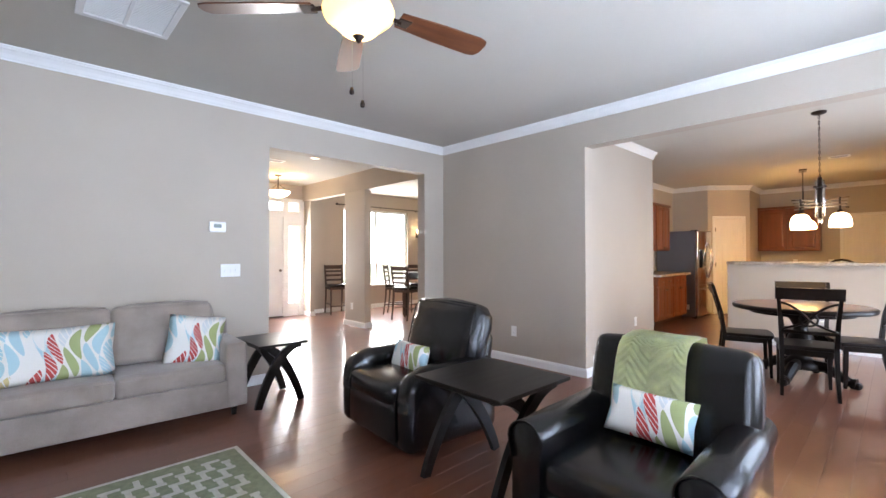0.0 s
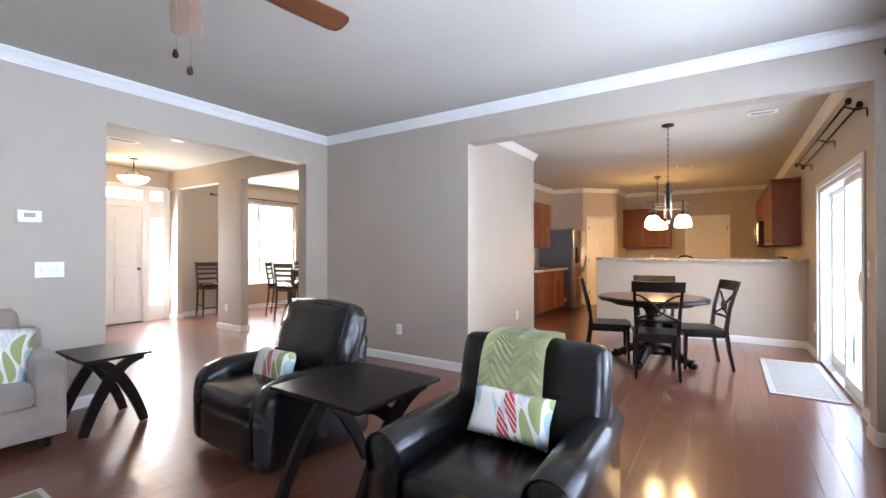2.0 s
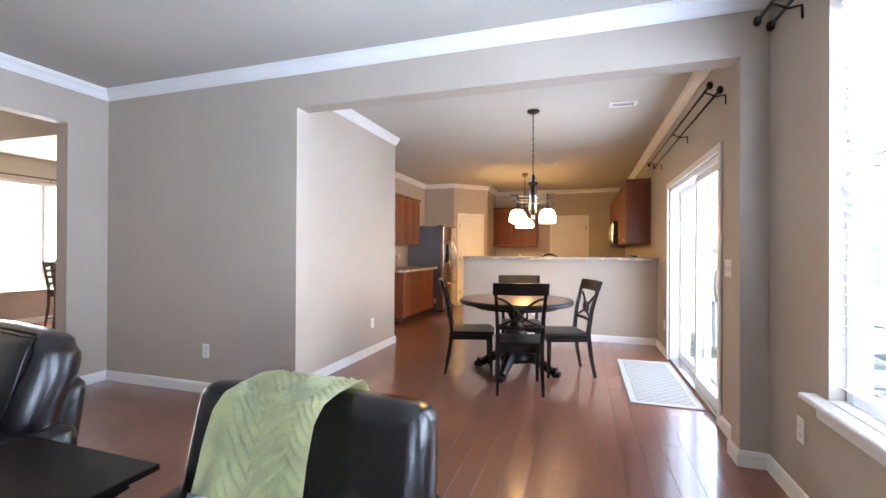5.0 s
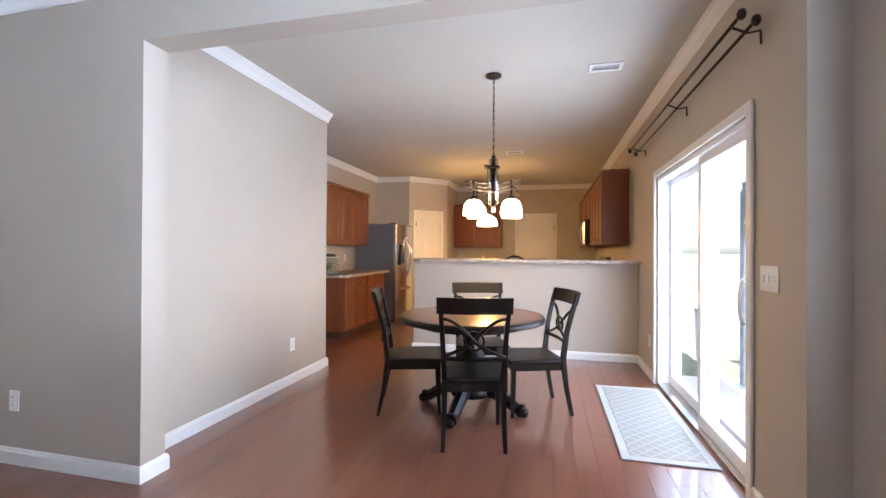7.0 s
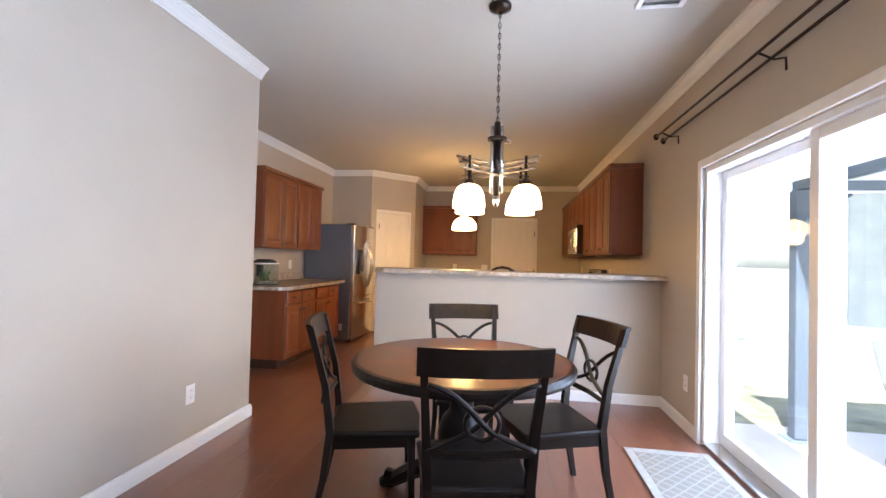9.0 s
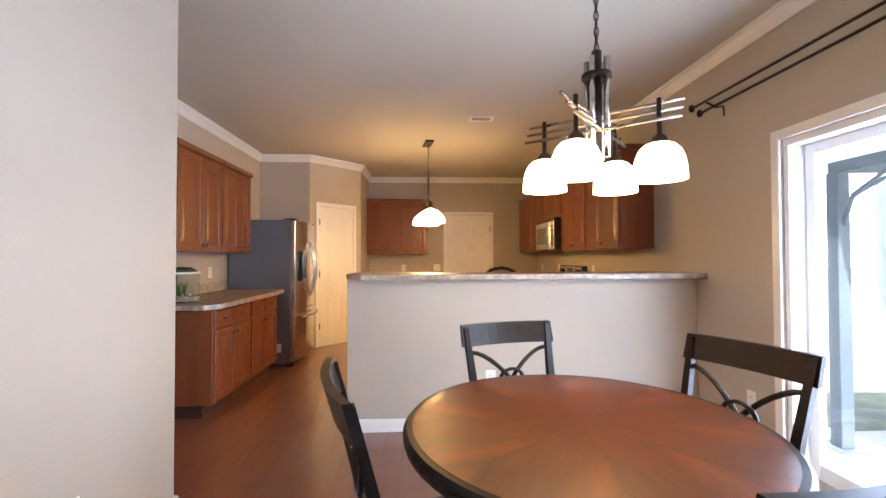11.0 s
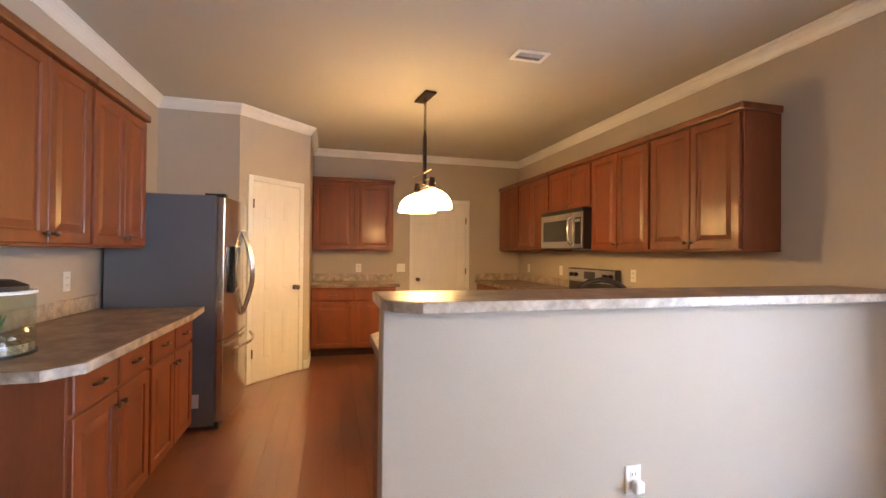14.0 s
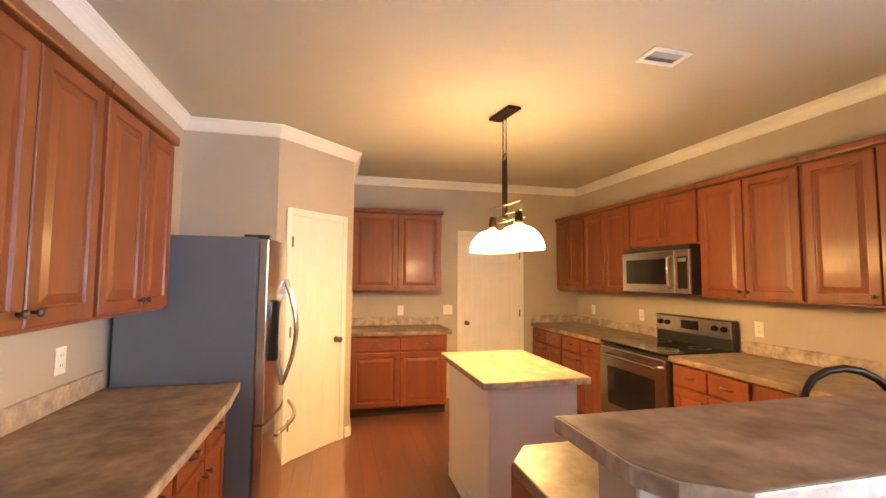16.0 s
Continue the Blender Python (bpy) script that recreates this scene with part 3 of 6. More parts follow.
def slider():
    d = tagged(new("door_1"), "white sliding glass patio door, closed", "sliding door", kind="structure")
    x0, x1, zt, y = 5.48, 7.43, 1.96, YS
    b = bmesh.new()
    for a0, a1, c0, c1 in ((x0 - 0.06, x0, 0, zt + 0.06), (x1, x1 + 0.06, 0, zt + 0.06), (x0, x1, zt, zt + 0.06)):
        box(a0, a1, y + 0.001, y + 0.018, c0, c1, 0.004, b)
    part("casing", b, "trim", d)
    b = bmesh.new()
    for a0, a1, c0, c1 in ((x0, x0 + 0.035, 0.03, zt), (x1 - 0.035, x1, 0.03, zt), (x0 + 0.035, x1 - 0.035, zt - 0.04, zt)):
        box(a0, a1, y - 0.20, y - 0.01, c0, c1, 0.003, b)
    part("door_frame", b, "vinyl", d)
    part("track", box(x0, x1, y - 0.20, y - 0.002, 0.0, 0.03, 0.004), "chrome", d, "grey metal threshold track")
    xm = 6.34
    for a0, a1, yy, side in ((x0 + 0.035, xm + 0.05, y - 0.06, "near"), (xm - 0.02, x1 - 0.035, y - 0.13, "far")):
        b = bmesh.new()
        s = 0.065
        for p0, p1, c0, c1 in ((a0, a0 + s, 0.03, zt - 0.04), (a1 - s, a1, 0.03, zt - 0.04), (a0 + s, a1 - s, 0.03, 0.12), (a0 + s, a1 - s, zt - 0.10, zt - 0.04)):
            box(p0, p1, yy - 0.022, yy + 0.022, c0, c1, 0.004, b)
        sash = part("sash", b, "vinyl", d)
        pane("pane", a0 + s, a1 - s, yy - 0.004, yy + 0.004, 0.12, zt - 0.10, sash)
        if side == "near":
            pts = [(a0 + 0.035, yy + 0.022, 0.86), (a0 + 0.045, yy + 0.06, 0.88), (a0 + 0.05, yy + 0.07, 0.95), (a0 + 0.05, yy + 0.07, 1.03), (a0 + 0.045, yy + 0.06, 1.10), (a0 + 0.035, yy + 0.022, 1.12)]
            part("handle", tube(pts, 0.012, 8), "vinyl", sash, smooth=True)


slider()


def curtain_rod(x0, x1, y, z, brackets, double=True):
    r = thing("curtain_rod", (x0, y, z), "dark bronze double curtain rod with small finials", "curtain rod")
    L = x1 - x0
    for off, dz in ((0.065, 0.0), (0.125, 0.035))[: 2 if double else 1]:
        part("rod", tube([(0, off, dz), (L, off, dz)], 0.009, 8), "bronze", r, smooth=True)
        for e in (0, L):
            part("finial", lathe([(0.0, -0.03), (0.016, -0.02), (0.022, 0.0), (0.016, 0.02), (0.0, 0.03)], 10, (e, off, dz)), "bronze", r, smooth=True)
    for bx in brackets:
        b = tube([(bx - x0, 0.002, -0.07), (bx - x0, 0.006, -0.005), (bx - x0, 0.06, -0.012), (bx - x0, 0.13, 0.022)], 0.006, 6)
        part("bracket", b, "bronze", r)


curtain_rod(5.25, 8.07, YS, 2.33, [5.35, 6.5, 7.9])
curtain_rod(2.05, 4.65, YW, 2.45, [2.15, 3.3, 4.45])


def six_panel_door(name, m, w, h, hinge_left, label, knob_side=1):
    """A moulded six-panel door in a plain white casing; local x across, y towards the room."""
    d = tagged(new(name), label, "door", kind="structure")
    d.matrix_world = m
    b = bmesh.new()
    c = 0.058
    for a0, a1, c0, c1 in ((-w / 2 - c, -w / 2, 0, h + c), (w / 2, w / 2 + c, 0, h + c), (-w / 2, w / 2, h, h + c)):
        box(a0, a1, 0.001, 0.018, c0, c1, 0.004, b)
    part("casing", b, "trim", d)
    slab = part("slab", box(-w / 2 + 0.003, w / 2 - 0.003, 0.002, 0.012, 0.008, h - 0.003), "door", d)
    rows = ((0.20 * h / 2, 0.74 * h / 2), (0.88 * h / 2, 1.50 * h / 2), (1.60 * h / 2, 1.86 * h / 2))
    for z0, z1 in rows:
        for x0, x1 in ((-w / 2 + 0.10, -0.04), (0.04, w / 2 - 0.10)):
            p = bmesh.new()
            ring = []
            for inset, y in ((0.0, 0.0125), (0.012, 0.007), (0.024, 0.007), (0.045, 0.0145)):
                ring.append([p.verts.new(v) for v in ((x0 + inset, y, z0 + inset), (x1 - inset, y, z0 + inset), (x1 - inset, y, z1 - inset), (x0 + inset, y, z1 - inset))])
            for q, r in zip(ring, ring[1:]):
                for i in range(4):
                    p.faces.new((q[i], q[(i + 1) % 4], r[(i + 1) % 4], r[i]))
            p.faces.new(ring[-1])
            part("panel", p, "door", slab)
    kx = knob_side * (w / 2 - 0.06)
    kb = lathe([(0.0, 0.0), (0.028, 0.0), (0.028, 0.006), (0.011, 0.012), (0.011, 0.035), (0.026, 0.045), (0.028, 0.058), (0.018, 0.068), (0.0, 0.070)], 14)
    kb.transform(Matrix.Translation((kx, 0.012, 0.93)) @ Matrix.Rotation(radians(-90), 4, "X"))
    part("door_knob", kb, "knob", d, "dark metal knob", smooth=True)
    for z in (0.25, 1.0, 1.75):
        part("hinge", box(-knob_side * w / 2 - 0.008, -knob_side * w / 2 + 0.008, 0.012, 0.024, z, z + 0.09, 0.002), "knob", d)
    return d


_c = Vector((11.515, DIAG - 11.515, 0))
six_panel_door("door_2", Matrix.Translation(_c) @ Matrix.Rotation(radians(135), 4, "Z"), 0.585, 2.02, True, "white six-panel pantry door, closed, on a diagonal wall", -1)
six_panel_door("door_3", Matrix.Translation((XF, 0.587, 0)) @ Matrix.Rotation(radians(90), 4, "Z"), 0.79, 2.045, True, "white six-panel door, closed, in the far kitchen wall", 1)


def front_door():
    d = tagged(new("door_4"), "white front door with a glazed sidelight and transom", "door", kind="structure")
    y = YE
    b = bmesh.new()
    for a0, a1, c0, c1 in ((3.50, 3.56, 0, 2.44), (4.48, 4.595, 0, 2.44), (4.815, 4.93, 0, 2.44), (3.56, 4.48, 2.36, 2.44), (4.595, 4.815, 2.36, 2.44), (3.56, 4.48, 2.05, 2.18), (4.595, 4.815, 1.87, 2.18)):
        box(a0, a1, y - 0.015, y + 0.10, c0, c1, 0.003, b)
    part("door_frame", b, "trim", d)
    slab = part("slab", box(3.56, 4.48, y + 0.02, y + 0.06, 0.02, 2.05), "trim", d)
    for z0, z1 in ((0.2, 0.85), (1.0, 1.85)):
        for x0, x1 in ((3.66, 3.98), (4.06, 4.38)):
            part("panel", box(x0, x1, y + 0.012, y + 0.022, z0, z1, 0.006), "trim", slab)
    part("threshold", box(3.56, 4.48, y - 0.03, y + 0.10, 0.001, 0.018, 0.003), "bronze", d, "dark metal threshold")
    part("door_knob", lathe([(0, -0.03), (0.03, -0.015), (0.03, 0.015), (0, 0.03)], 12, (4.42, y - 0.02, 0.95)), "knob", d, smooth=True)
    part("side_panel", box(4.595, 4.815, y + 0.0, y + 0.06, 0.0, 0.28, 0.004), "trim", d)
    pane("sidelight", 4.595, 4.815, y + 0.03, y + 0.04, 0.28, 1.87, d)
    pane("transom", 4.595, 4.815, y + 0.03, y + 0.04, 2.18, 2.36, d)
    pane("transom", 3.56, 4.48, y + 0.03, y + 0.04, 2.18, 2.36, d)
    

front_door()


def front_window():
    w = tagged(new("window_3"), "wide white front window with blinds", "window", kind="structure")
    x0, x1, z0, z1, y = 5.88, 7.77, 0.56, 2.35, YE
    b = bmesh.new()
    xm = (x0 + x1) / 2
    for a0, a1, c0, c1 in ((x0, x0 + 0.05, z0, z1), (x1 - 0.05, x1, z0, z1), (x0 + 0.05, x1 - 0.05, z0, z0 + 0.05), (x0 + 0.05, x1 - 0.05, z1 - 0.05, z1), (xm - 0.03, xm + 0.03, z0 + 0.05, z1 - 0.05)):
        box(a0, a1, y + 0.05, y + 0.12, c0, c1, 0.004, b)
    part("window_frame", b, "vinyl", w)
    pane("pane", x0 + 0.05, xm - 0.03, y + 0.08, y + 0.086, z0 + 0.05, z1 - 0.05, w)
    pane("pane", xm + 0.03, x1 - 0.05, y + 0.08, y + 0.086, z0 + 0.05, z1 - 0.05, w)
    part("window_sill", box(x0 - 0.06, x1 + 0.06, y - 0.06, y - 0.002, z0 - 0.03, z0, 0.006), "trim", w)


front_window()
_r = thing("curtain_rod", pose(5.68, YE, 2.41), "dark curtain rod over the front window", "curtain rod")
part("rod", tube([(0, -0.07, 0), (2.45, -0.07, 0)], 0.011, 8), "bronze", _r, smooth=True)
for _x in (0, 2.45):
    part("finial", lathe([(0.0, -0.03), (0.02, -0.02), (0.028, 0), (0.02, 0.02), (0.0, 0.03)], 10, (_x, -0.07, 0)), "bronze", _r, smooth=True)
for _x in (0.1, 1.22, 2.35):
    part("bracket", tube([(_x, -0.002, -0.03), (_x, -0.02, 0), (_x, -0.07, 0)], 0.006, 6), "bronze", _r)

# bar wall between dining and kitchen
structure("bar_wall", box(8.23, 8.36, YS + 0.002, 1.98, 0, 1.115, 0.004), "wall", "low greige painted bar wall", "wall")

# ---------------------------------------------------------------- kitchen


def knob(parent, x, y, z):
    b = lathe([(0.0, 0.0), (0.006, 0.0), (0.005, 0.012), (0.013, 0.018), (0.014, 0.026), (0.0, 0.031)], 10)
    b.transform(Matrix.Translation((x, y, z)) @ Matrix.Rotation(radians(-90), 4, "X"))
    part("knob", b, "knob", parent, smooth=True)


def cup_pull(parent, x, y, z):
    b = tube([(x - 0.045, y, z), (x - 0.035, y + 0.022, z), (x + 0.035, y + 0.022, z), (x + 0.045, y, z)], 0.006, 6)
    part("pull", b, "knob", parent, smooth=True)


def panel_front(parent, name, x0, x1, z0, z1, y, knob_at=None):
    """A raised-panel cabinet door: mitred frame, bevelled field."""
    b = bmesh.new()
    rings = []
    for inset, out in ((0.0, 0.0), (0.0, 0.016), (0.004, 0.020), (0.052, 0.020), (0.058, 0.012), (0.064, 0.012), (0.095, 0.019)):
        rings.append([b.verts.new(v) for v in ((x0 + inset, y + out, z0 + inset), (x1 - inset, y + out, z0 + inset), (x1 - inset, y + out, z1 - inset), (x0 + inset, y + out, z1 - inset))])
    for p, q in zip(rings, rings[1:]):
        for i in range(4):
            b.faces.new((p[i], p[(i + 1) % 4], q[(i + 1) % 4], q[i]))
    b.faces.new(rings[-1])
    d = part(name, b, "cherry", parent)
    if knob_at is not None:
        knob(d, knob_at[0], y + 0.020, knob_at[1])
    return d


def drawer_front(parent, x0, x1, z0, z1, y):
    b = bmesh.new()
    rings = []
    for inset, out in ((0.0, 0.0), (0.0, 0.014), (0.006, 0.020)):
        rings.append([b.verts.new(v) for v in ((x0 + inset, y + out, z0 + inset), (x1 - inset, y + out, z0 + inset), (x1 - inset, y + out, z1 - inset), (x0 + inset, y + out, z1 - inset))])
    for p, q in zip(rings, rings[1:]):
        for i in range(4):
            b.faces.new((p[i], p[(i + 1) % 4], q[(i + 1) % 4], q[i]))
    b.faces.new(rings[-1])
    d = part("drawer", b, "cherry", parent)
    cup_pull(d, (x0 + x1) / 2, y + 0.020, (z0 + z1) / 2)


def wall_cabinet(m, w, z0, z1, splits, group, cap=(1, 1), label="cherry-stained wall cabinet with raised-panel doors", deep=0.31):
    c = thing("wall_cabinet", m, label, "cabinet", group)
    part("body", box(0.0005, w - 0.0005, 0.002, deep, z0, z1, 0.002), "cherry", c)
    part("cornice", prism([(-0.018 * cap[0], 0.002), (w + 0.018 * cap[1], 0.002), (w + 0.018 * cap[1], deep + 0.035), (-0.018 * cap[0], deep + 0.035)], z1 + 0.001, z1 + 0.05, 0.010), "cherry_edge", c)
    edges = [0.012] + list(splits) + [w - 0.012]
    n = len(edges) - 1
    for i in range(n):
        a0, a1 = edges[i] + 0.004, edges[i + 1] - 0.004
        right = (i % 2 == 0) if n > 1 else True
        kx = a1 - 0.028 if right else a0 + 0.028
        panel_front(c, "door", a0, a1, z0 + 0.015, z1 - 0.012, deep, (kx, z0 + 0.06))
    return c


def base_cabinet(m, w, splits, group, label="cherry-stained base cabinet with a drawer over each door", deep=0.60, top=0.872):
    c = thing("base_cabinet", m, label, "cabinet", group)
    part("body", box(0.0005, w - 0.0005, 0.002, deep, 0.10, top, 0.002), "cherry", c)
    part("toe_kick", box(0.0005, w - 0.0005, 0.002, deep - 0.075, 0.0, 0.099), "toe", c)
    edges = [0.012] + list(splits) + [w - 0.012]
    for i in range(len(edges) - 1):
        a0, a1 = edges[i] + 0.004, edges[i + 1] - 0.004
        drawer_front(c, a0, a1, top - 0.165, top - 0.02, deep)
        panel_front(c, "door", a0, a1, 0.115, top - 0.185, deep, (a1 - 0.028 if i % 2 == 0 else a0 + 0.028, top - 0.24))
    return c


def worktop(name, outline, label, z=0.873, thick=0.042, splash=()):
    t = thing(name, (0, 0, 0), label, "countertop")
    part("slab", prism(outline, z, z + thick, 0.006), "laminate", t)
    # rolled light edge just proud of the slab
    for b in splash:
        part("backsplash", box(*b, z + thick + 0.001, z + thick + 0.10, 0.005), "laminate_edge", t, "mottled stone-look backsplash")
    return t


# right-hand run against the slider wall
G1 = "wall cabinets along the range wall"
R0 = Matrix.Translation((0, YS, 0))


def at_right(x):
    return Matrix.Translation((x, YS, 0))


wall_cabinet(at_right(8.825), 0.815, 1.355, 2.255, [0.41], G1, (1, 0))
wall_cabinet(at_right(9.64), 0.82, 1.355, 2.255, [0.415], G1, (0, 0))
wall_cabinet(at_right(10.46), 0.86, 1.80, 2.255, [0.43], G1, (0, 0), "short cherry-stained wall cabinet over the microwave")
wall_cabinet(at_right(11.32), 0.85, 1.355, 2.255, [0.43], G1, (0, 0))
wall_cabinet(at_right(12.17), 0.685, 1.355, 2.255, [0.345], G1, (0, 0))
G2 = "base cabinets along the range wall"
base_cabinet(at_right(11.285), 0.80, [0.40], G2, deep=0.67)
base_cabinet(at_right(12.085), 0.77, [0.385], G2, deep=0.67)
base_cabinet(at_right(9.06), 0.66, [0.33], G2, deep=0.67)
base_cabinet(at_right(9.72), 0.67, [0.335], G2, deep=0.67)
worktop("countertop", [(8.36, YS + 0.003), (10.395, YS + 0.003), (10.395, YS + 0.71), (8.995, YS + 0.71), (8.97, YS + 0.74), (8.97, 1.88), (8.85, 1.97), (8.363, 1.97)], "brown mottled laminate countertop round the sink corner", splash=[(8.365, 10.39, YS + 0.003, YS + 0.022)])
worktop("countertop", [(11.28, YS + 0.003), (XF - 0.003, YS + 0.003), (XF - 0.003, YS + 0.71), (11.28, YS + 0.71)], "brown mottled laminate countertop beside the range", splash=[(11.285, XF - 0.005, YS + 0.003, YS + 0.022), (XF - 0.022, XF - 0.003, YS + 0.024, YS + 0.70)])
# units under the bar, facing the island
_u = Matrix.Translation((8.365, 1.94, 0)) @ Matrix.Rotation(radians(-90), 4, "Z")
base_cabinet(_u, 0.84, [0.42], "base cabinets under the bar", deep=0.57)
base_cabinet(_u @ Matrix.Translation((0.84, 0, 0)), 0.84, [0.42], "base cabinets under the bar", deep=0.57)

BAR = [(8.10, YS + 0.003), (8.53, YS + 0.003), (8.53, 1.985), (8.24, 1.985), (8.16, 1.95), (8.10, 1.86)]
bar = worktop("bar_top", BAR, "mottled stone-look laminate bar top with clipped corners", z=1.116, thick=0.042)
part("edge_band", moulding([BAR[0]] + BAR[:1:-1], [(0.0, 1.118), (0.004, 1.118), (0.005, 1.123), (0.005, 1.152), (0.004, 1.156), (0.0, 1.156)], 0), "laminate_edge", bar, "pale mottled front edge")

# left-hand run
G3 = "wall cabinets beside the fridge"
G4 = "base cabinets beside the fridge"
L180 = Matrix.Rotation(radians(180), 4, "Z")
wall_cabinet(Matrix.Translation((10.07, YK, 0)) @ L180, 0.71, 1.335, 2.20, [0.33], G3, (1, 0))
wall_cabinet(Matrix.Translation((9.36, YK, 0)) @ L180, 0.80, 1.335, 2.20, [0.375], G3, (0, 1))
base_cabinet(Matrix.Translation((10.05, YK, 0)) @ L180, 0.75, [0.375], G4, deep=0.615)
base_cabinet(Matrix.Translation((9.30, YK, 0)) @ L180, 0.74, [0.37], G4, deep=0.615)
LEFT_TOP = [(10.16, YK - 0.003), (8.42, YK - 0.003), (8.42, 3.11), (8.51, 3.02), (9.80, 3.02), (10.16, 3.05)]
lt = worktop("countertop", LEFT_TOP, "brown mottled laminate countertop beside the fridge", splash=[(8.43, 10.15, YK - 0.022, YK - 0.003)])
part("edge_band", moulding(LEFT_TOP[:1:-1] + [(8.42, YK - 0.02)], [(0.0, 0.875), (0.004, 0.875), (0.005, 0.88), (0.005, 0.909), (0.004, 0.913), (0.0, 0.913)], 0), "laminate_edge", lt, "pale mottled front edge")

# far wall units
wall_cabinet(Matrix.Translation((XF, 1.325, 0)) @ Matrix.Rotation(radians(90), 4, "Z"), 1.06, 1.335, 2.25, [0.53], "", (1, 0), "cherry-stained wall cabinet with two raised-panel doors beside the pantry")
base_cabinet(Matrix.Translation((XF, 1.325, 0)) @ Matrix.Rotation(radians(90), 4, "Z"), 1.06, [0.53], "", "cherry-stained base cabinet with two drawers and two doors beside the pantry")
worktop("countertop", [(XF - 0.003, 1.275), (XF - 0.003, YP - 0.005), (XF - 0.635, YP - 0.005), (XF - 0.635, 1.275)], "brown mottled laminate countertop beside the pantry", splash=[(XF - 0.022, XF - 0.003, 1.28, YP - 0.01)])


def island():
    i = thing("kitchen_island", (0, 0, 0), "white panelled kitchen island with a mottled brown top", "kitchen island")
    part("body", box(9.92, 10.81, 1.10, 1.67, 0.0, 0.872, 0.004), "trim", i, "white painted panelling")
    for z0, z1 in ((0.0, 0.09),):
        b = box(9.915, 9.932, 1.095, 1.675, z0, z1, 0.003)
        box(9.915, 10.81, 1.662, 1.676, z0, z1, 0.003, b)
        part("base_trim", b, "trim", i)
    top = part("top", prism([(9.86, 1.04), (10.87, 1.04), (10.87, 1.725), (9.86, 1.725)], 0.873, 0.915, 0.006), "laminate", i, "mottled tan laminate top")
    part("edge_band", box(9.8555, 9.8605, 1.045, 1.72, 0.876, 0.912, 0.001), "laminate_edge", top)


island()


def fridge():
    x0, x1, yb, yf, h = 10.18, 11.08, YK - 0.03, 2.98, 1.73
    f = thing("refrigerator", (0, 0, 0), "stainless french-door refrigerator with grey sides", "refrigerator")
    part("body", box(x0, x1, yf, yb, 0.03, h, 0.006), "fridge_side", f, "matt grey side panels")
    for n, a0, a1, z0, z1 in (("door", x0 + 0.003, (x0 + x1) / 2 - 0.003, 0.665, h - 0.01), ("door", (x0 + x1) / 2 + 0.003, x1 - 0.003, 0.665, h - 0.01), ("freezer_drawer", x0 + 0.003, x1 - 0.003, 0.06, 0.655)):
        out = [(a0, yf - 0.006)] + [(a0 + (a1 - a0) * k / 8, yf - 0.055 - 0.05 * math.sin(math.pi * min(1, max(0, ((a0 + (a1 - a0) * k / 8) - x0) / (x1 - x0))))) for k in range(9)] + [(a1, yf - 0.006)]
        d = part(n, prism(out, z0, z1, 0.005), "steel", f, "brushed stainless front")
        if n == "door":
            left = a0 < x0 + 0.1
            hx = a1 - 0.045 if left else a0 + 0.045
            pts = [(hx, yf - 0.10, 0.80)] + [(hx, yf - 0.10 - 0.075 * math.sin(math.pi * k / 10) - 0.01, 0.80 + 0.68 * k / 10) for k in range(11)] + [(hx, yf - 0.10, 1.48)]
            part("handle", tube(pts, 0.013, 8), "chrome", d, "curved polished handle", smooth=True)
            if left:
                part("dispenser", box(a0 + 0.10, a1 - 0.12, yf - 0.112, yf - 0.06, 1.0, 1.36, 0.01), "black", d, "black water dispenser")
                part("dispenser_tray", box(a0 + 0.12, a1 - 0.14, yf - 0.118, yf - 0.10, 1.0, 1.03, 0.003), "chrome", d)
        else:
            cx = (x0 + x1) / 2
            pts = [(cx - 0.36 + 0.72 * k / 12, yf - 0.115 - 0.07 * math.sin(math.pi * k / 12), 0.575) for k in range(13)]
            part("handle", tube(pts, 0.013, 8), "chrome", d, "curved polished handle", smooth=True)
    for hx in (x0 + 0.05, x1 - 0.05):
        part("hinge_cover", box(hx - 0.04, hx + 0.04, yf - 0.06, yf + 0.08, h - 0.008, h + 0.015, 0.004), "black_soft", f)
    part("grille", box(x0 + 0.01, x1 - 0.01, yf - 0.03, yf + 0.05, 0.0, 0.055, 0.004), "black_soft", f)
    part("sticker", box(x0 - 0.0015, x0 + 0.001, yf + 0.10, yf + 0.15, 0.17, 0.27), "plate", f, "white rating label on the side")
    return f


fridge()


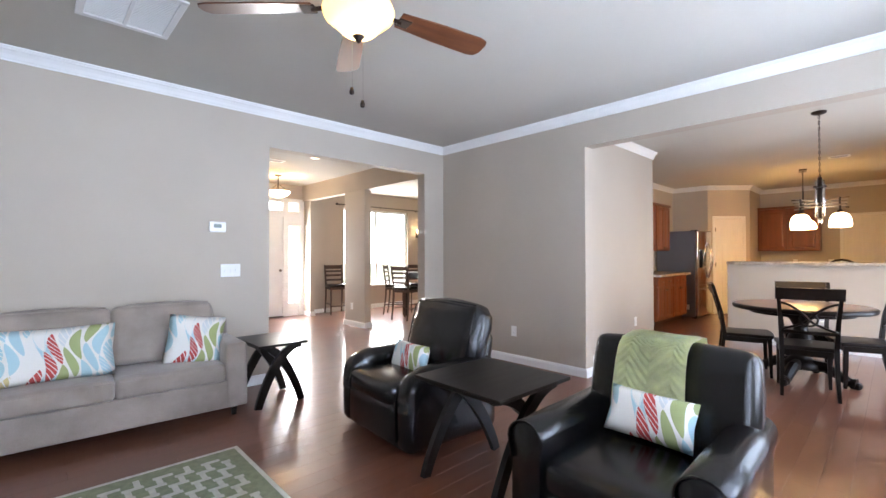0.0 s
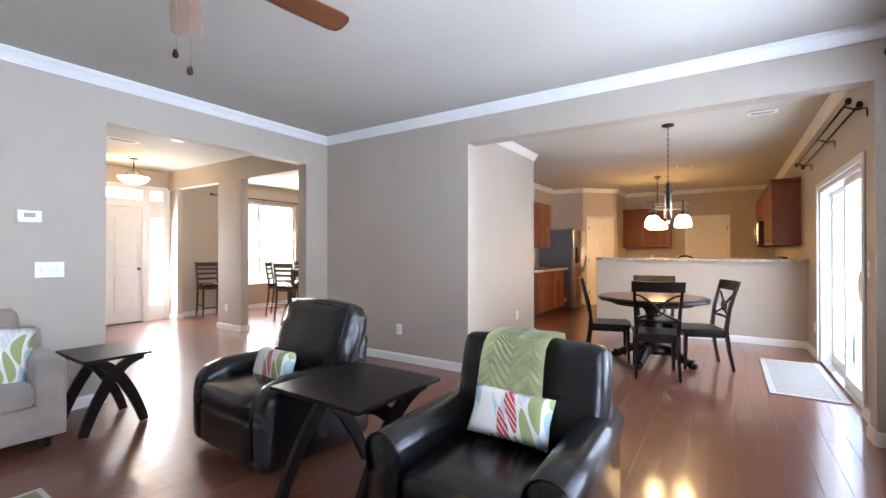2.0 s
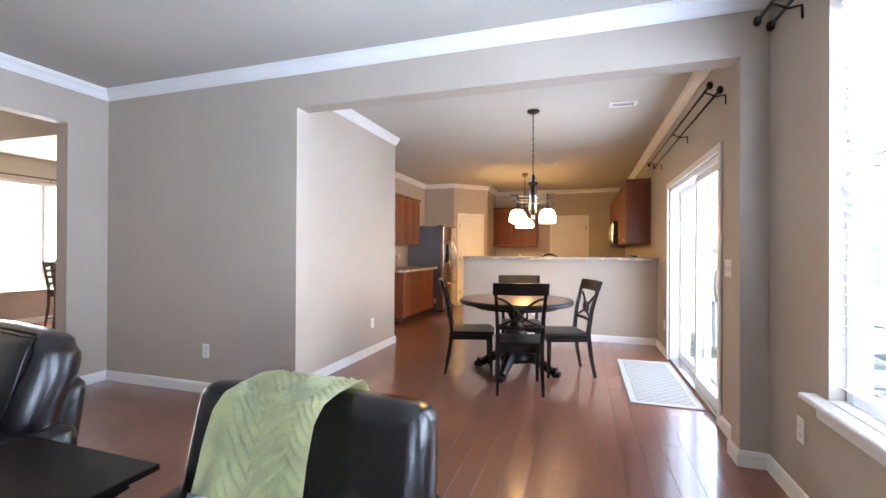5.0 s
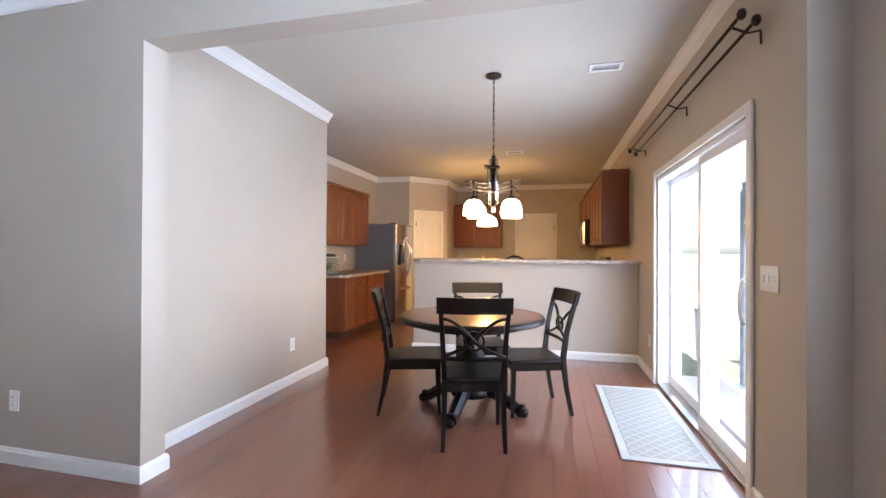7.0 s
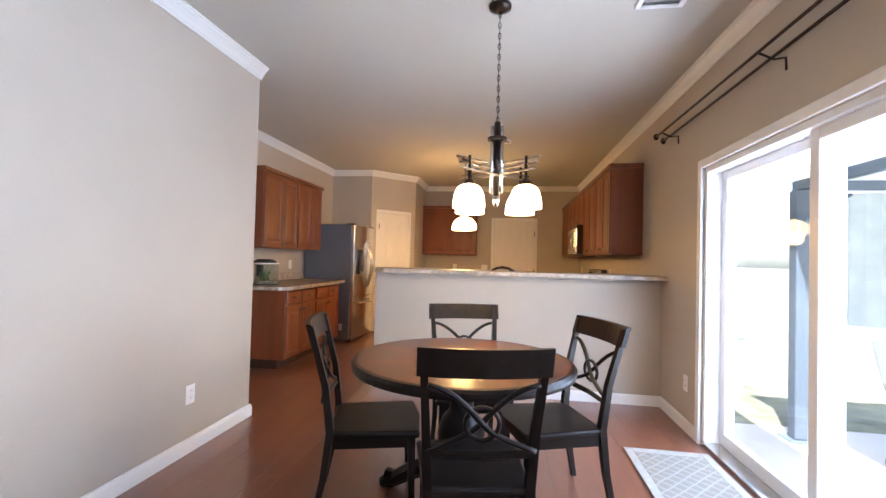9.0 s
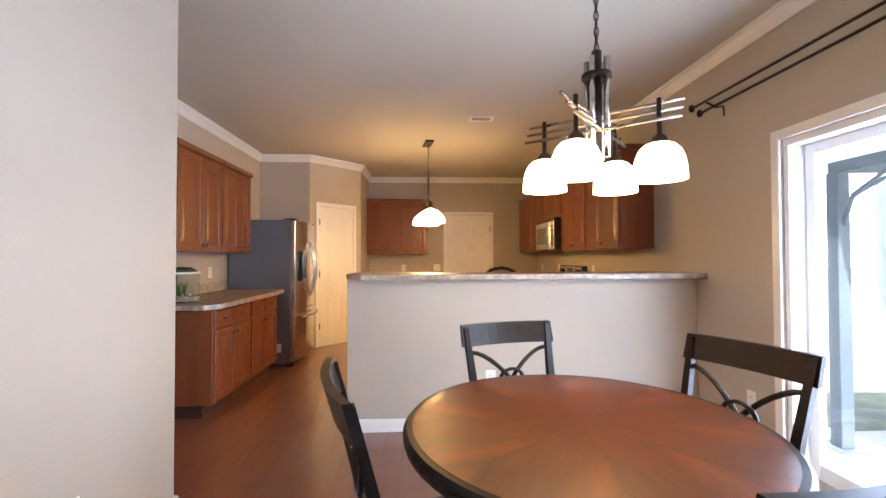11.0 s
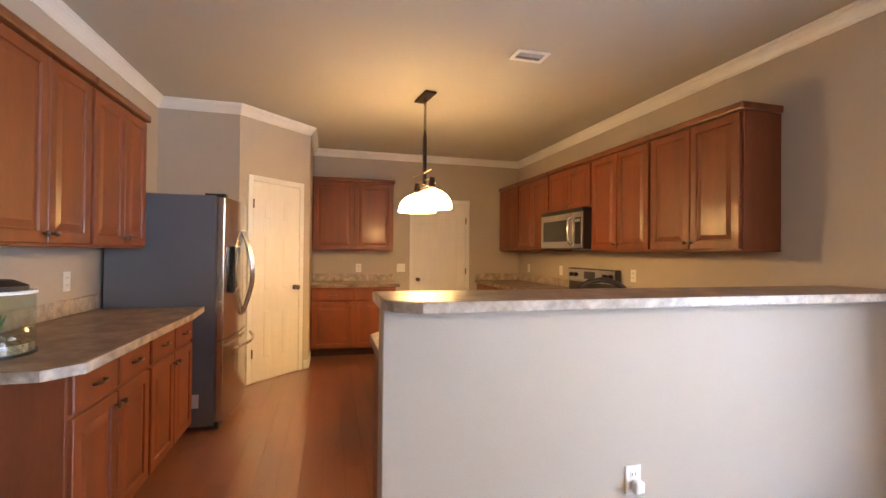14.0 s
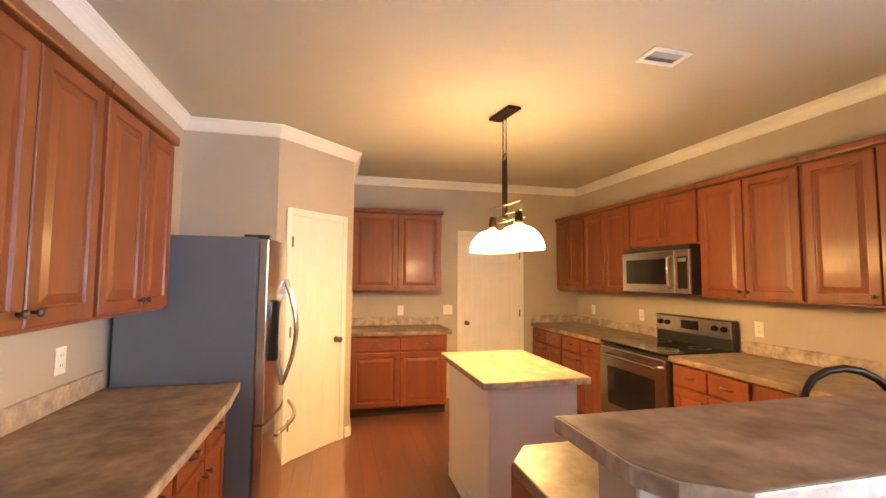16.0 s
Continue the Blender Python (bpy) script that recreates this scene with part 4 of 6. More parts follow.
def microwave():
    x0, x1, z0, z1, y0, y1 = 10.465, 11.315, 1.375, 1.795, YS + 0.003, YS + 0.40
    m = thing("microwave", (0, 0, 0), "stainless over-range microwave with a dark window", "microwave")
    part("body", box(x0, x1, y0, y1, z0, z1, 0.005), "black_soft", m, "black case")
    part("vent_grille", box(x0, x1, y1 - 0.01, y1 + 0.016, z1 - 0.04, z1, 0.003), "black_soft", m)
    d = part("door", box(x0 + 0.16, x1, y1, y1 + 0.025, z0 + 0.005, z1 - 0.042, 0.006), "steel", m, "stainless door")
    part("window", box(x0 + 0.25, x1 - 0.06, y1 + 0.020, y1 + 0.027, z0 + 0.08, z1 - 0.11, 0.004), "black", d, "dark glass window")
    pts = [(x0 + 0.205, y1 + 0.024, z0 + 0.05), (x0 + 0.205, y1 + 0.055, z0 + 0.075), (x0 + 0.205, y1 + 0.06, (z0 + z1) / 2), (x0 + 0.205, y1 + 0.055, z1 - 0.115), (x0 + 0.205, y1 + 0.024, z1 - 0.09)]
    part("handle", tube(pts, 0.010, 8), "chrome", d, smooth=True)
    p = part("control_panel", box(x0, x0 + 0.157, y1, y1 + 0.024, z0 + 0.005, z1 - 0.042, 0.006), "steel", m)
    part("keypad", box(x0 + 0.02, x0 + 0.125, y1 + 0.020, y1 + 0.026, z0 + 0.05, z1 - 0.10, 0.002), "black", p)
    part("display", box(x0 + 0.03, x0 + 0.115, y1 + 0.024, y1 + 0.0275, z1 - 0.145, z1 - 0.115), "lcd", p)
    part("badge", box((x0 + x1) / 2 + 0.02, (x0 + x1) / 2 + 0.10, y1 + 0.024, y1 + 0.0265, z1 - 0.085, z1 - 0.065), "chrome", d)


microwave()


def kitchen_range():
    x0, x1, y0, y1 = 10.405, 11.27, YS + 0.01, YS + 0.72
    r = thing("range", (0, 0, 0), "stainless electric range with a black glass cooktop", "oven")
    part("body", box(x0, x1, y0, y1 - 0.03, 0.02, 0.895, 0.004), "black_soft", r, "black case")
    part("cooktop", box(x0 - 0.004, x1 + 0.004, y0 + 0.06, y1, 0.896, 0.922, 0.006), "black", r, "black glass cooktop")
    for cx, cy, cr in ((x0 + 0.2, y1 - 0.17, 0.10), (x1 - 0.2, y1 - 0.17, 0.085), (x0 + 0.2, y0 + 0.2, 0.085), (x1 - 0.2, y0 + 0.2, 0.10)):
        part("burner", lathe([(cr, 0.922), (cr, 0.9226), (cr - 0.006, 0.9226), (cr - 0.006, 0.922)], 28, (cx, cy, 0)), "lcd", r)
    g = part("backguard", box(x0, x1, y0 - 0.005, y0 + 0.07, 0.90, 1.165, 0.012, seg=2), "black_soft", r)
    part("control_panel", box(x0 + 0.004, x1 - 0.004, y0 + 0.065, y0 + 0.078, 1.01, 1.16, 0.005), "steel", g, "stainless control panel")
    part("clock", box((x0 + x1) / 2 - 0.10, (x0 + x1) / 2 + 0.10, y0 + 0.077, y0 + 0.081, 1.05, 1.13, 0.002), "black", g)
    for kx in (x0 + 0.07, x0 + 0.16, x1 - 0.16, x1 - 0.07):
        b = lathe([(0, 0), (0.024, 0), (0.024, 0.012), (0.018, 0.024), (0, 0.024)], 14)
        b.transform(Matrix.Translation((kx, y0 + 0.078, 1.09)) @ Matrix.Rotation(radians(-90), 4, "X"))
        part("dial", b, "black", g, smooth=False)
    d = part("oven_door", box(x0 + 0.004, x1 - 0.004, y1 - 0.03, y1 + 0.008, 0.25, 0.87, 0.008), "steel", r, "stainless oven door")
    part("window", box(x0 + 0.12, x1 - 0.12, y1 + 0.004, y1 + 0.011, 0.36, 0.70, 0.004), "black", d, "dark oven window")
    part("handle", tube([(x0 + 0.08, y1 + 0.006, 0.80), (x0 + 0.08, y1 + 0.05, 0.80), (x1 - 0.08, y1 + 0.05, 0.80), (x1 - 0.08, y1 + 0.006, 0.80)], 0.011, 8), "chrome", d)
    part("storage_drawer", box(x0 + 0.004, x1 - 0.004, y1 - 0.03, y1 + 0.004, 0.05, 0.24, 0.006), "steel", r)


kitchen_range()


def faucet():
    f = thing("kitchen_faucet", (8.66, 0.57, 0.916), "dark bronze gooseneck kitchen faucet behind the bar", "faucet")
    part("base", lathe([(0, 0.0), (0.03, 0.0), (0.028, 0.012), (0.018, 0.03), (0.016, 0.10), (0, 0.10)], 14), "bronze", f, smooth=True)
    arch = [(0, 0.10), (0.005, 0.15), (0.022, 0.195), (0.055, 0.235), (0.10, 0.262), (0.15, 0.272), (0.20, 0.262), (0.24, 0.235), (0.265, 0.195), (0.275, 0.15)]
    pts = [(0.30 * s, 1.20 * s, z) for s, z in arch]
    part("spout", tube(pts, 0.014, 10), "bronze", f, smooth=True)
    part("lever", tube([(0, 0.018, 0.07), (0.0, 0.09, 0.11)], 0.007, 6), "bronze", f, smooth=True)


faucet()


def fish_tank():
    t = thing("fish_tank", Matrix.Translation((8.70, 3.42, 0.9165)) @ Matrix.Scale(0.88, 4), "small round glass fish tank with gravel, plants and a black hood", "fish tank")
    R, H = 0.15, 0.27
    ob = part("glass", lathe([(R, 0.002), (R, H), (R - 0.004, H), (R - 0.004, 0.006)], 32), "tank", t, smooth=True)
    part("base_tray", lathe([(0, 0.0), (R + 0.006, 0.0), (R + 0.006, 0.012), (0, 0.012)], 32), "black_soft", t)
    b = lathe([(0, 0.012), (R - 0.006, 0.012), (R - 0.006, 0.05), (R * 0.6, 0.058), (0, 0.052)], 28)
    part("gravel", b, "gravel", t)
    rnd = random.Random(5)
    for k in range(7):
        a, rr = rnd.uniform(0, 6.28), rnd.uniform(0.02, 0.10)
        p = bmesh.new()
        for j in range(5):
            aa, h = a + j * 1.25, rnd.uniform(0.06, 0.15)
            x, y = rr * math.cos(a), rr * math.sin(a)
            tube([(x, y, 0.05), (x + 0.012 * math.cos(aa), y + 0.012 * math.sin(aa), 0.05 + h * 0.6), (x + 0.035 * math.cos(aa), y + 0.035 * math.sin(aa), 0.05 + h)], [0.006, 0.008, 0.001], 5, p, 0.4)
        part("plant", p, "weed", t)
    for k in range(6):
        a, rr, s = rnd.uniform(0, 6.28), rnd.uniform(0.03, 0.11), rnd.uniform(0.012, 0.024)
        p = bmesh.new()
        bmesh.ops.create_icosphere(p, subdivisions=1, radius=s)
        p.transform(Matrix.Translation((rr * math.cos(a), rr * math.sin(a), 0.052 + s * 0.4)))
        part("pebble", p, "plate" if k % 2 else "gravel", t)
    part("filter", box(-0.03, 0.05, 0.07, 0.125, 0.10, 0.25, 0.006), "black_soft", t)
    part("rim", lathe([(R + 0.004, H - 0.004), (R + 0.004, H + 0.01), (R - 0.012, H + 0.01), (R - 0.012, H - 0.004)], 32), "plate", t)
    part("hood", lathe([(R * 0.95, H + 0.01), (R * 0.93, H + 0.03), (R * 0.6, H + 0.055), (0, H + 0.06)], 28, (0, 0.02, 0)), "black_soft", t, "black plastic hood")


fish_tank()


def pendant():
    p = thing("island_pendant", (10.46, 1.35, KC), "bronze two-bowl pendant lamp, lit, over the island", "pendant lamp")
    q = Matrix.Rotation(radians(8), 4, "Z")
    part("canopy", box(-0.15, 0.15, -0.055, 0.055, -0.022, -0.001, 0.006, m=q), "bronze", p)
    for s in (-0.03, 0.03):
        ch = bmesh.new()
        z = -0.022
        k = 0
        while z > -0.36:
            c = [(s * (1 + 0 * z) + (0.007 * math.cos(a) if k % 2 else 0), 0.007 * math.cos(a) if not k % 2 else 0, z - 0.017 + 0.017 * math.sin(a)) for a in (2 * math.pi * i / 8 for i in range(8))]
            tube(c, 0.0022, 4, ch, closed=True)
            z -= 0.027
            k += 1
        part("chain", ch, "bronze", p)
    part("stem", box(-0.022, 0.022, -0.012, 0.012, -0.80, -0.36, 0.003, m=q), "bronze", p)
    part("ring", tube([(0.035 * math.cos(a), 0.0, -0.345 + 0.03 * math.sin(a)) for a in (2 * math.pi * i / 12 for i in range(12))], 0.006, 6, closed=True), "bronze", p)
    for z, o in ((-0.70, 0.02), (-0.76, 0.0), (-0.81, -0.02)):
        part("rod", tube([tuple(q @ Vector((-0.24, o, z))), tuple(q @ Vector((0.24, o, z)))], 0.006, 6), "pewter", p, "thin pale metal rod", smooth=True)
    for s in (-0.19, 0.19):
        c = q @ Vector((s, 0, 0))
        part("socket", lathe([(0.0, -0.76), (0.022, -0.76), (0.032, -0.83), (0.032, -0.85), (0, -0.85)], 14, (c.x, c.y, 0)), "bronze", p, smooth=True)
        prof = [(0.03, -0.858)] + [(0.176 * math.sin(a), -1.03 + 0.170 * math.cos(a)) for a in (math.pi / 2 * k / 9 for k in range(1, 10))]
        prof += [(0.172, -1.03)] + [(0.170 * math.sin(a), -1.03 + 0.164 * math.cos(a)) for a in (math.pi / 2 * k / 9 for k in range(9, 0, -1))]
        part("shade", lathe(prof, 32, (c.x, c.y, 0)), "shade_pendant", p, "glowing white glass bowl", smooth=True)
        lamp("pendant_bulb", "POINT", Matrix.Translation((10.46 + c.x, 1.35 + c.y, KC - 1.08)), 4.8, WARM, radius=0.10)


pendant()

# ---------------------------------------------------------------- dining


def dining_table():
    t = thing("dining_table", pose(6.38, 0.915, 0, 0, 0, 14), "round pedestal dining table with a brown veneered top and black edge", "table")
    R = 0.575
    part("edge", lathe([(R - 0.03, 0.70), (R - 0.005, 0.705), (R, 0.72), (R, 0.735), (R - 0.012, 0.748), (R - 0.03, 0.7485), (R - 0.03, 0.70)], 64), "espresso", t, "black moulded rim", smooth=False)
    w = bmesh.new()
    n = 8
    c = w.verts.new((0, 0, 0.7495))
    ring = [w.verts.new(((R - 0.03) * math.cos(a), (R - 0.03) * math.sin(a), 0.7495)) for a in (math.pi / n * 2 * k / 8 - math.pi / n for k in range(9))]
    low = [w.verts.new((v.co.x, v.co.y, 0.715)) for v in ring]
    c2 = w.verts.new((0, 0, 0.715))
    w.faces.new([c] + ring)
    w.faces.new([c2] + low[::-1])
    for p in range(8):
        w.faces.new((ring[p], low[p], low[p + 1], ring[p + 1]))
    w.faces.new((c, ring[0], low[0], c2))
    w.faces.new((c, c2, low[8], ring[8]))
    first = part("veneer_wedge", w, "tablewood", t, "wedge of brown veneer")
    for k in range(1, n):
        o = new("veneer_wedge", first.data)
        o.parent = t
        o.rotation_euler = (0, 0, 2 * math.pi * k / n)
        o.scale = (0.9995, 0.9995, 1)
    part("apron", lathe([(0.0, 0.66), (0.42, 0.66), (0.44, 0.70), (0.0, 0.70)], 40), "espresso", t)
    part("pedestal", lathe([(0.0, 0.12), (0.16, 0.12), (0.16, 0.17), (0.11, 0.20), (0.075, 0.24), (0.10, 0.30), (0.125, 0.36), (0.10, 0.44), (0.065, 0.48), (0.06, 0.54), (0.09, 0.60), (0.14, 0.65), (0.0, 0.66)], 28), "espresso", t, smooth=True)
    for k in range(4):
        pts = [(0.08, 0, 0.16), (0.20, 0, 0.155), (0.30, 0, 0.10), (0.37, 0, 0.055), (0.42, 0, 0.05)]
        b = tube(pts, [0.055, 0.052, 0.045, 0.042, 0.05], 8)
        box(0.37, 0.46, -0.035, 0.035, 0.0, 0.06, 0.015, b)
        b.transform(Matrix.Rotation(math.pi / 2 * k + math.pi / 4 + 0.35, 4, "Z"))
        part("foot", b, "espresso", t)


dining_table()


def dining_chair():
    """Faces +x; the origin lies under the middle of the seat."""
    c = thing("dining_chair", (0, 0, 0), "black wooden dining chair with a looped open back", "chair", "chairs round the dining table")
    w, z = 0.215, 0.455
    seat = prism([(-0.20, -0.19), (0.21, -0.215), (0.225, 0.0), (0.21, 0.215), (-0.20, 0.19)], z - 0.035, z, 0.012)
    part("seat", seat, "espresso", c)
    b = box(-0.18, 0.19, -0.185, -0.165, z - 0.09, z - 0.034)
    box(-0.18, 0.19, 0.165, 0.185, z - 0.09, z - 0.034, 0, b)
    box(0.17, 0.19, -0.165, 0.165, z - 0.09, z - 0.034, 0, b)
    box(-0.19, -0.17, -0.165, 0.165, z - 0.09, z - 0.034, 0, b)
    part("seat_frame", b, "espresso", c)
    for s in (-1, 1):
        part("leg", tube([(0.175, s * 0.178, z - 0.034), (0.178, s * 0.18, 0.2), (0.185, s * 0.183, 0.0)], [0.024, 0.021, 0.016], 4), "espresso", c)
        part("back_post", tube([(-0.255, s * 0.185, 0.0), (-0.215, s * 0.178, 0.22), (-0.19, s * 0.178, 0.45), (-0.215, s * 0.188, 0.68), (-0.285, s * 0.205, 0.98)], [0.017, 0.021, 0.024, 0.021, 0.017], 4), "espresso", c)
    def back(z0):
        return -0.19 - 0.10 * max(0, (z0 - 0.45) / 0.53) ** 1.4
    rail = bmesh.new()
    rows = []
    for k in range(11):
        u = -1 + 2 * k / 10
        bow = -0.03 * (1 - u * u)
        y = u * 0.225
        rows.append([rail.verts.new(v) for v in ((back(0.88) + bow + 0.012, y, 0.885), (back(0.99) + bow + 0.012, y, 0.992), (back(0.99) + bow - 0.012, y, 0.992), (back(0.88) + bow - 0.012, y, 0.885))])
    for p, q in zip(rows, rows[1:]):
        for i in range(4):
            rail.faces.new((p[i], p[(i + 1) % 4], q[(i + 1) % 4], q[i]))
    rail.faces.new(rows[0])
    rail.faces.new(rows[-1])
    part("top_rail", rail, "espresso", c)
    part("lower_rail", tube([(back(0.58) - 0.005, -0.18, 0.585), (back(0.58) - 0.022, 0, 0.585), (back(0.58) - 0.005, 0.18, 0.585)], 0.016, 6, flat=0.7), "espresso", c)
    for s in (-1, 1):
        pts = []
        for k in range(13):
            u = -1 + k / 6
            y = -s * u * 0.187
            zz = 0.705 + 0.150 * (1 - (1 + u) ** 1.7) if u < 0 else 0.705 - 0.105 * u ** 0.7
            pts.append((back(zz) - 0.012 - 0.006 * s, y, zz))
        part("curved_splat", tube(pts, 0.011, 6), "espresso", c, smooth=True)
    part("ring", tube([(back(0.70) - 0.012, 0.058 * math.cos(a), 0.705 + 0.058 * math.sin(a)) for a in (2 * math.pi * k / 18 for k in range(18))], 0.009, 6, closed=True), "espresso", c, smooth=True)
    return c


_dc = dining_chair()
SIT = Matrix.Diagonal((1.03, 1.05, 0.975, 1))
_dc.matrix_world = pose(5.885, 0.82, 0, 0, 0, 12) @ SIT
copy_thing(_dc, pose(6.90, 0.92, 0, 0, 0, 195) @ SIT)
copy_thing(_dc, pose(6.515, 0.465, 0, 0, 0, 110) @ SIT)
copy_thing(_dc, pose(6.325, 1.37, 0, 0, 0, -74) @ SIT)


def chandelier():
    c = thing("chandelier", pose(6.59, 0.77, KC) @ Matrix.Diagonal((0.96, 0.96, 0.985, 1)), "bronze and chrome chandelier with four lit glass bells", "chandelier")
    part("canopy", lathe([(0, -0.001), (0.068, -0.001), (0.066, -0.02), (0.03, -0.035), (0, -0.036)], 24), "bronze", c, smooth=True)
    ch = bmesh.new()
    z, k = -0.036, 0
    while z > -0.70:
        pts = [(0.009 * math.cos(a) if k % 2 else 0, 0 if k % 2 else 0.009 * math.cos(a), z - 0.02 + 0.02 * math.sin(a)) for a in (2 * math.pi * i / 8 for i in range(8))]
        tube(pts, 0.0028, 4, ch, closed=True)
        z -= 0.031
        k += 1
    part("chain", ch, "bronze", c)
    part("cord", tube([(0.006, 0, -0.03), (-0.006, 0, -0.35), (0.005, 0, -0.70)], 0.0025, 5), "bronze", c)
    part("stem", tube([(0, 0, -0.69), (0, 0, -1.12)], 0.020, 10), "bronze", c, smooth=True)
    for s in range(4):
        a = math.pi / 4 + s * math.pi / 2
        part("chrome_bar", tube([(0.040 * math.cos(a), 0.040 * math.sin(a), -0.72), (0.040 * math.cos(a), 0.040 * math.sin(a), -1.10)], 0.011, 8), "chrome", c, smooth=True)
    part("collar", lathe([(0, -0.78), (0.058, -0.78), (0.058, -0.795), (0, -0.795)], 16), "bronze", c)
    part("finial", lathe([(0, -1.185), (0.014, -1.175), (0.02, -1.15), (0.02, -1.12), (0, -1.12)], 12), "chrome", c, "small copper-toned finial", smooth=True)
    q = Matrix.Rotation(radians(45 + 4), 4, "Z")
    for turn in (0, 90):
        r = q @ Matrix.Rotation(radians(turn), 4, "Z")
        for o, zz in ((-0.022, -0.93), (0.0, -0.965), (0.022, -1.0)):
            part("arm_rod", tube([tuple(r @ Vector((-0.30, o, zz))), tuple(r @ Vector((0.30, o, zz)))], 0.0065, 6), "pewter", c, "thin pewter rod", smooth=True)
    for s in range(4):
        v = q @ Matrix.Rotation(math.pi / 2 * s, 4, "Z") @ Vector((0.222, 0, 0))
        part("socket", lathe([(0.0, -0.92), (0.009, -0.92), (0.009, -1.045), (0.026, -1.06), (0.034, -1.086), (0.0, -1.086)], 14, (v.x, v.y, 0)), "bronze", c, smooth=True)
        prof = [(0.028, -1.078), (0.052, -1.086), (0.070, -1.104), (0.083, -1.135), (0.089, -1.170), (0.091, -1.208), (0.088, -1.208), (0.085, -1.170), (0.079, -1.138), (0.066, -1.110), (0.047, -1.094)]
        part("shade", lathe(prof, 28, (v.x, v.y, 0)), "shade", c, "glowing white glass bell", smooth=True)
        lamp("chandelier_bulb", "POINT", Matrix.Translation((6.59 + v.x, 0.77 + v.y, KC - 1.19)), 1.1, WARM, radius=0.06)


chandelier()


def door_mat():
    r = thing("door_mat", pose(6.49, -0.388, 0.0), "beige lattice-patterned mat in front of the sliding door", "rug")
    part("field", box(-0.68, 0.70, -0.21, 0.22, 0.001, 0.010, 0.003), "mat_rug", r)
    b = bmesh.new()
    for a0, a1, c0, c1 in ((-0.74, 0.76, 0.22, 0.275), (-0.74, 0.76, -0.265, -0.21), (-0.74, -0.68, -0.21, 0.22), (0.70, 0.76, -0.21, 0.22)):
        box(a0, a1, c0, c1, 0.001, 0.011, 0.003, b)
    part("binding", b, "mat_edge", r, "cream border")


door_mat()

# ---------------------------------------------------------------- living room
# place and scale of the seating group
LIV = Matrix.Translation((0.298, 0.080, 0)) @ Matrix.Rotation(radians(-0.75), 4, "Z") @ Matrix.Scale(0.9387, 4)


def cushion_bm(w, d, h, puff=0.25, seg=10, power=4.0):
    """A stuffed cushion: box of w x d x h with swollen faces and soft corners."""
    b = bmesh.new()
    n = seg
    def height(u, v):
        return max(0.0, (1 - abs(u) ** power) * (1 - abs(v) ** power)) ** 0.5
    top, bot = [], []
    for i in range(n + 1):
        u = -1 + 2 * i / n
        rt, rb = [], []
        for j in range(n + 1):
            v = -1 + 2 * j / n
            k = height(u, v)
            pinch = 1 - 0.05 * (1 - abs(u)) * abs(v) ** 8 - 0.0
            pinch2 = 1 - 0.05 * (1 - abs(v)) * abs(u) ** 8
            x, y = u * w / 2 * pinch2, v * d / 2 * pinch
            zt = h / 2 * ((1 - puff) * (1 if k > 0 else 0.25) * min(1, k * 2.2) + puff * k)
            rt.append(b.verts.new((x, y, zt)))
            rb.append(b.verts.new((x, y, -zt)) if 0 < i < n and 0 < j < n else rt[-1])
        top.append(rt)
        bot.append(rb)
    for i in range(n):
        for j in range(n):
            b.faces.new((top[i][j], top[i + 1][j], top[i + 1][j + 1], top[i][j + 1]))
            q = list(dict.fromkeys((bot[i][j], bot[i][j + 1], bot[i + 1][j + 1], bot[i + 1][j])))
            if len(q) > 2:
                try:
                    b.faces.new(q)
                except ValueError:
                    pass
    return b


def soft_box(x0, x1, y0, y1, z0, z1, r, crown=0.0, seg=3):
    """An upholstered block with rounded edges and a slightly swollen top and front."""
    b = box(x0, x1, y0, y1, z0, z1, r, seg=seg)
    if crown:
        bmesh.ops.subdivide_edges(b, edges=[e for e in b.edges if e.calc_length() > 0.15], cuts=5, use_grid_fill=True)
        cx, cy, cz = (x0 + x1) / 2, (y0 + y1) / 2, (z0 + z1) / 2
        hx, hy, hz = (x1 - x0) / 2, (y1 - y0) / 2, (z1 - z0) / 2
        for v in b.verts:
            u, w, t = (v.co.x - cx) / hx, (v.co.y - cy) / hy, (v.co.z - cz) / hz
            k = max(0, 1 - u * u) * max(0, 1 - w * w)
            if t > 0.5:
                v.co.z += crown * k
            k2 = max(0, 1 - t * t) * max(0, 1 - w * w)
            if abs(u) > 0.8:
                v.co.x += math.copysign(crown * k2, u)
            k3 = max(0, 1 - t * t) * max(0, 1 - u * u)
            if abs(w) > 0.8:
                v.co.y += math.copysign(crown * k3, w)
    return b


def throw_pillow(m, w, h, name="throw_pillow", label="cotton throw pillow printed with red, teal and green leaves", thick=0.15):
    p = part(name, cushion_bm(w, h, thick, 0.55, 12, 2.6), "print", smooth=True)
    p.matrix_world = m
    return tagged(p, label, "pillow", "leaf-print throw pillows")


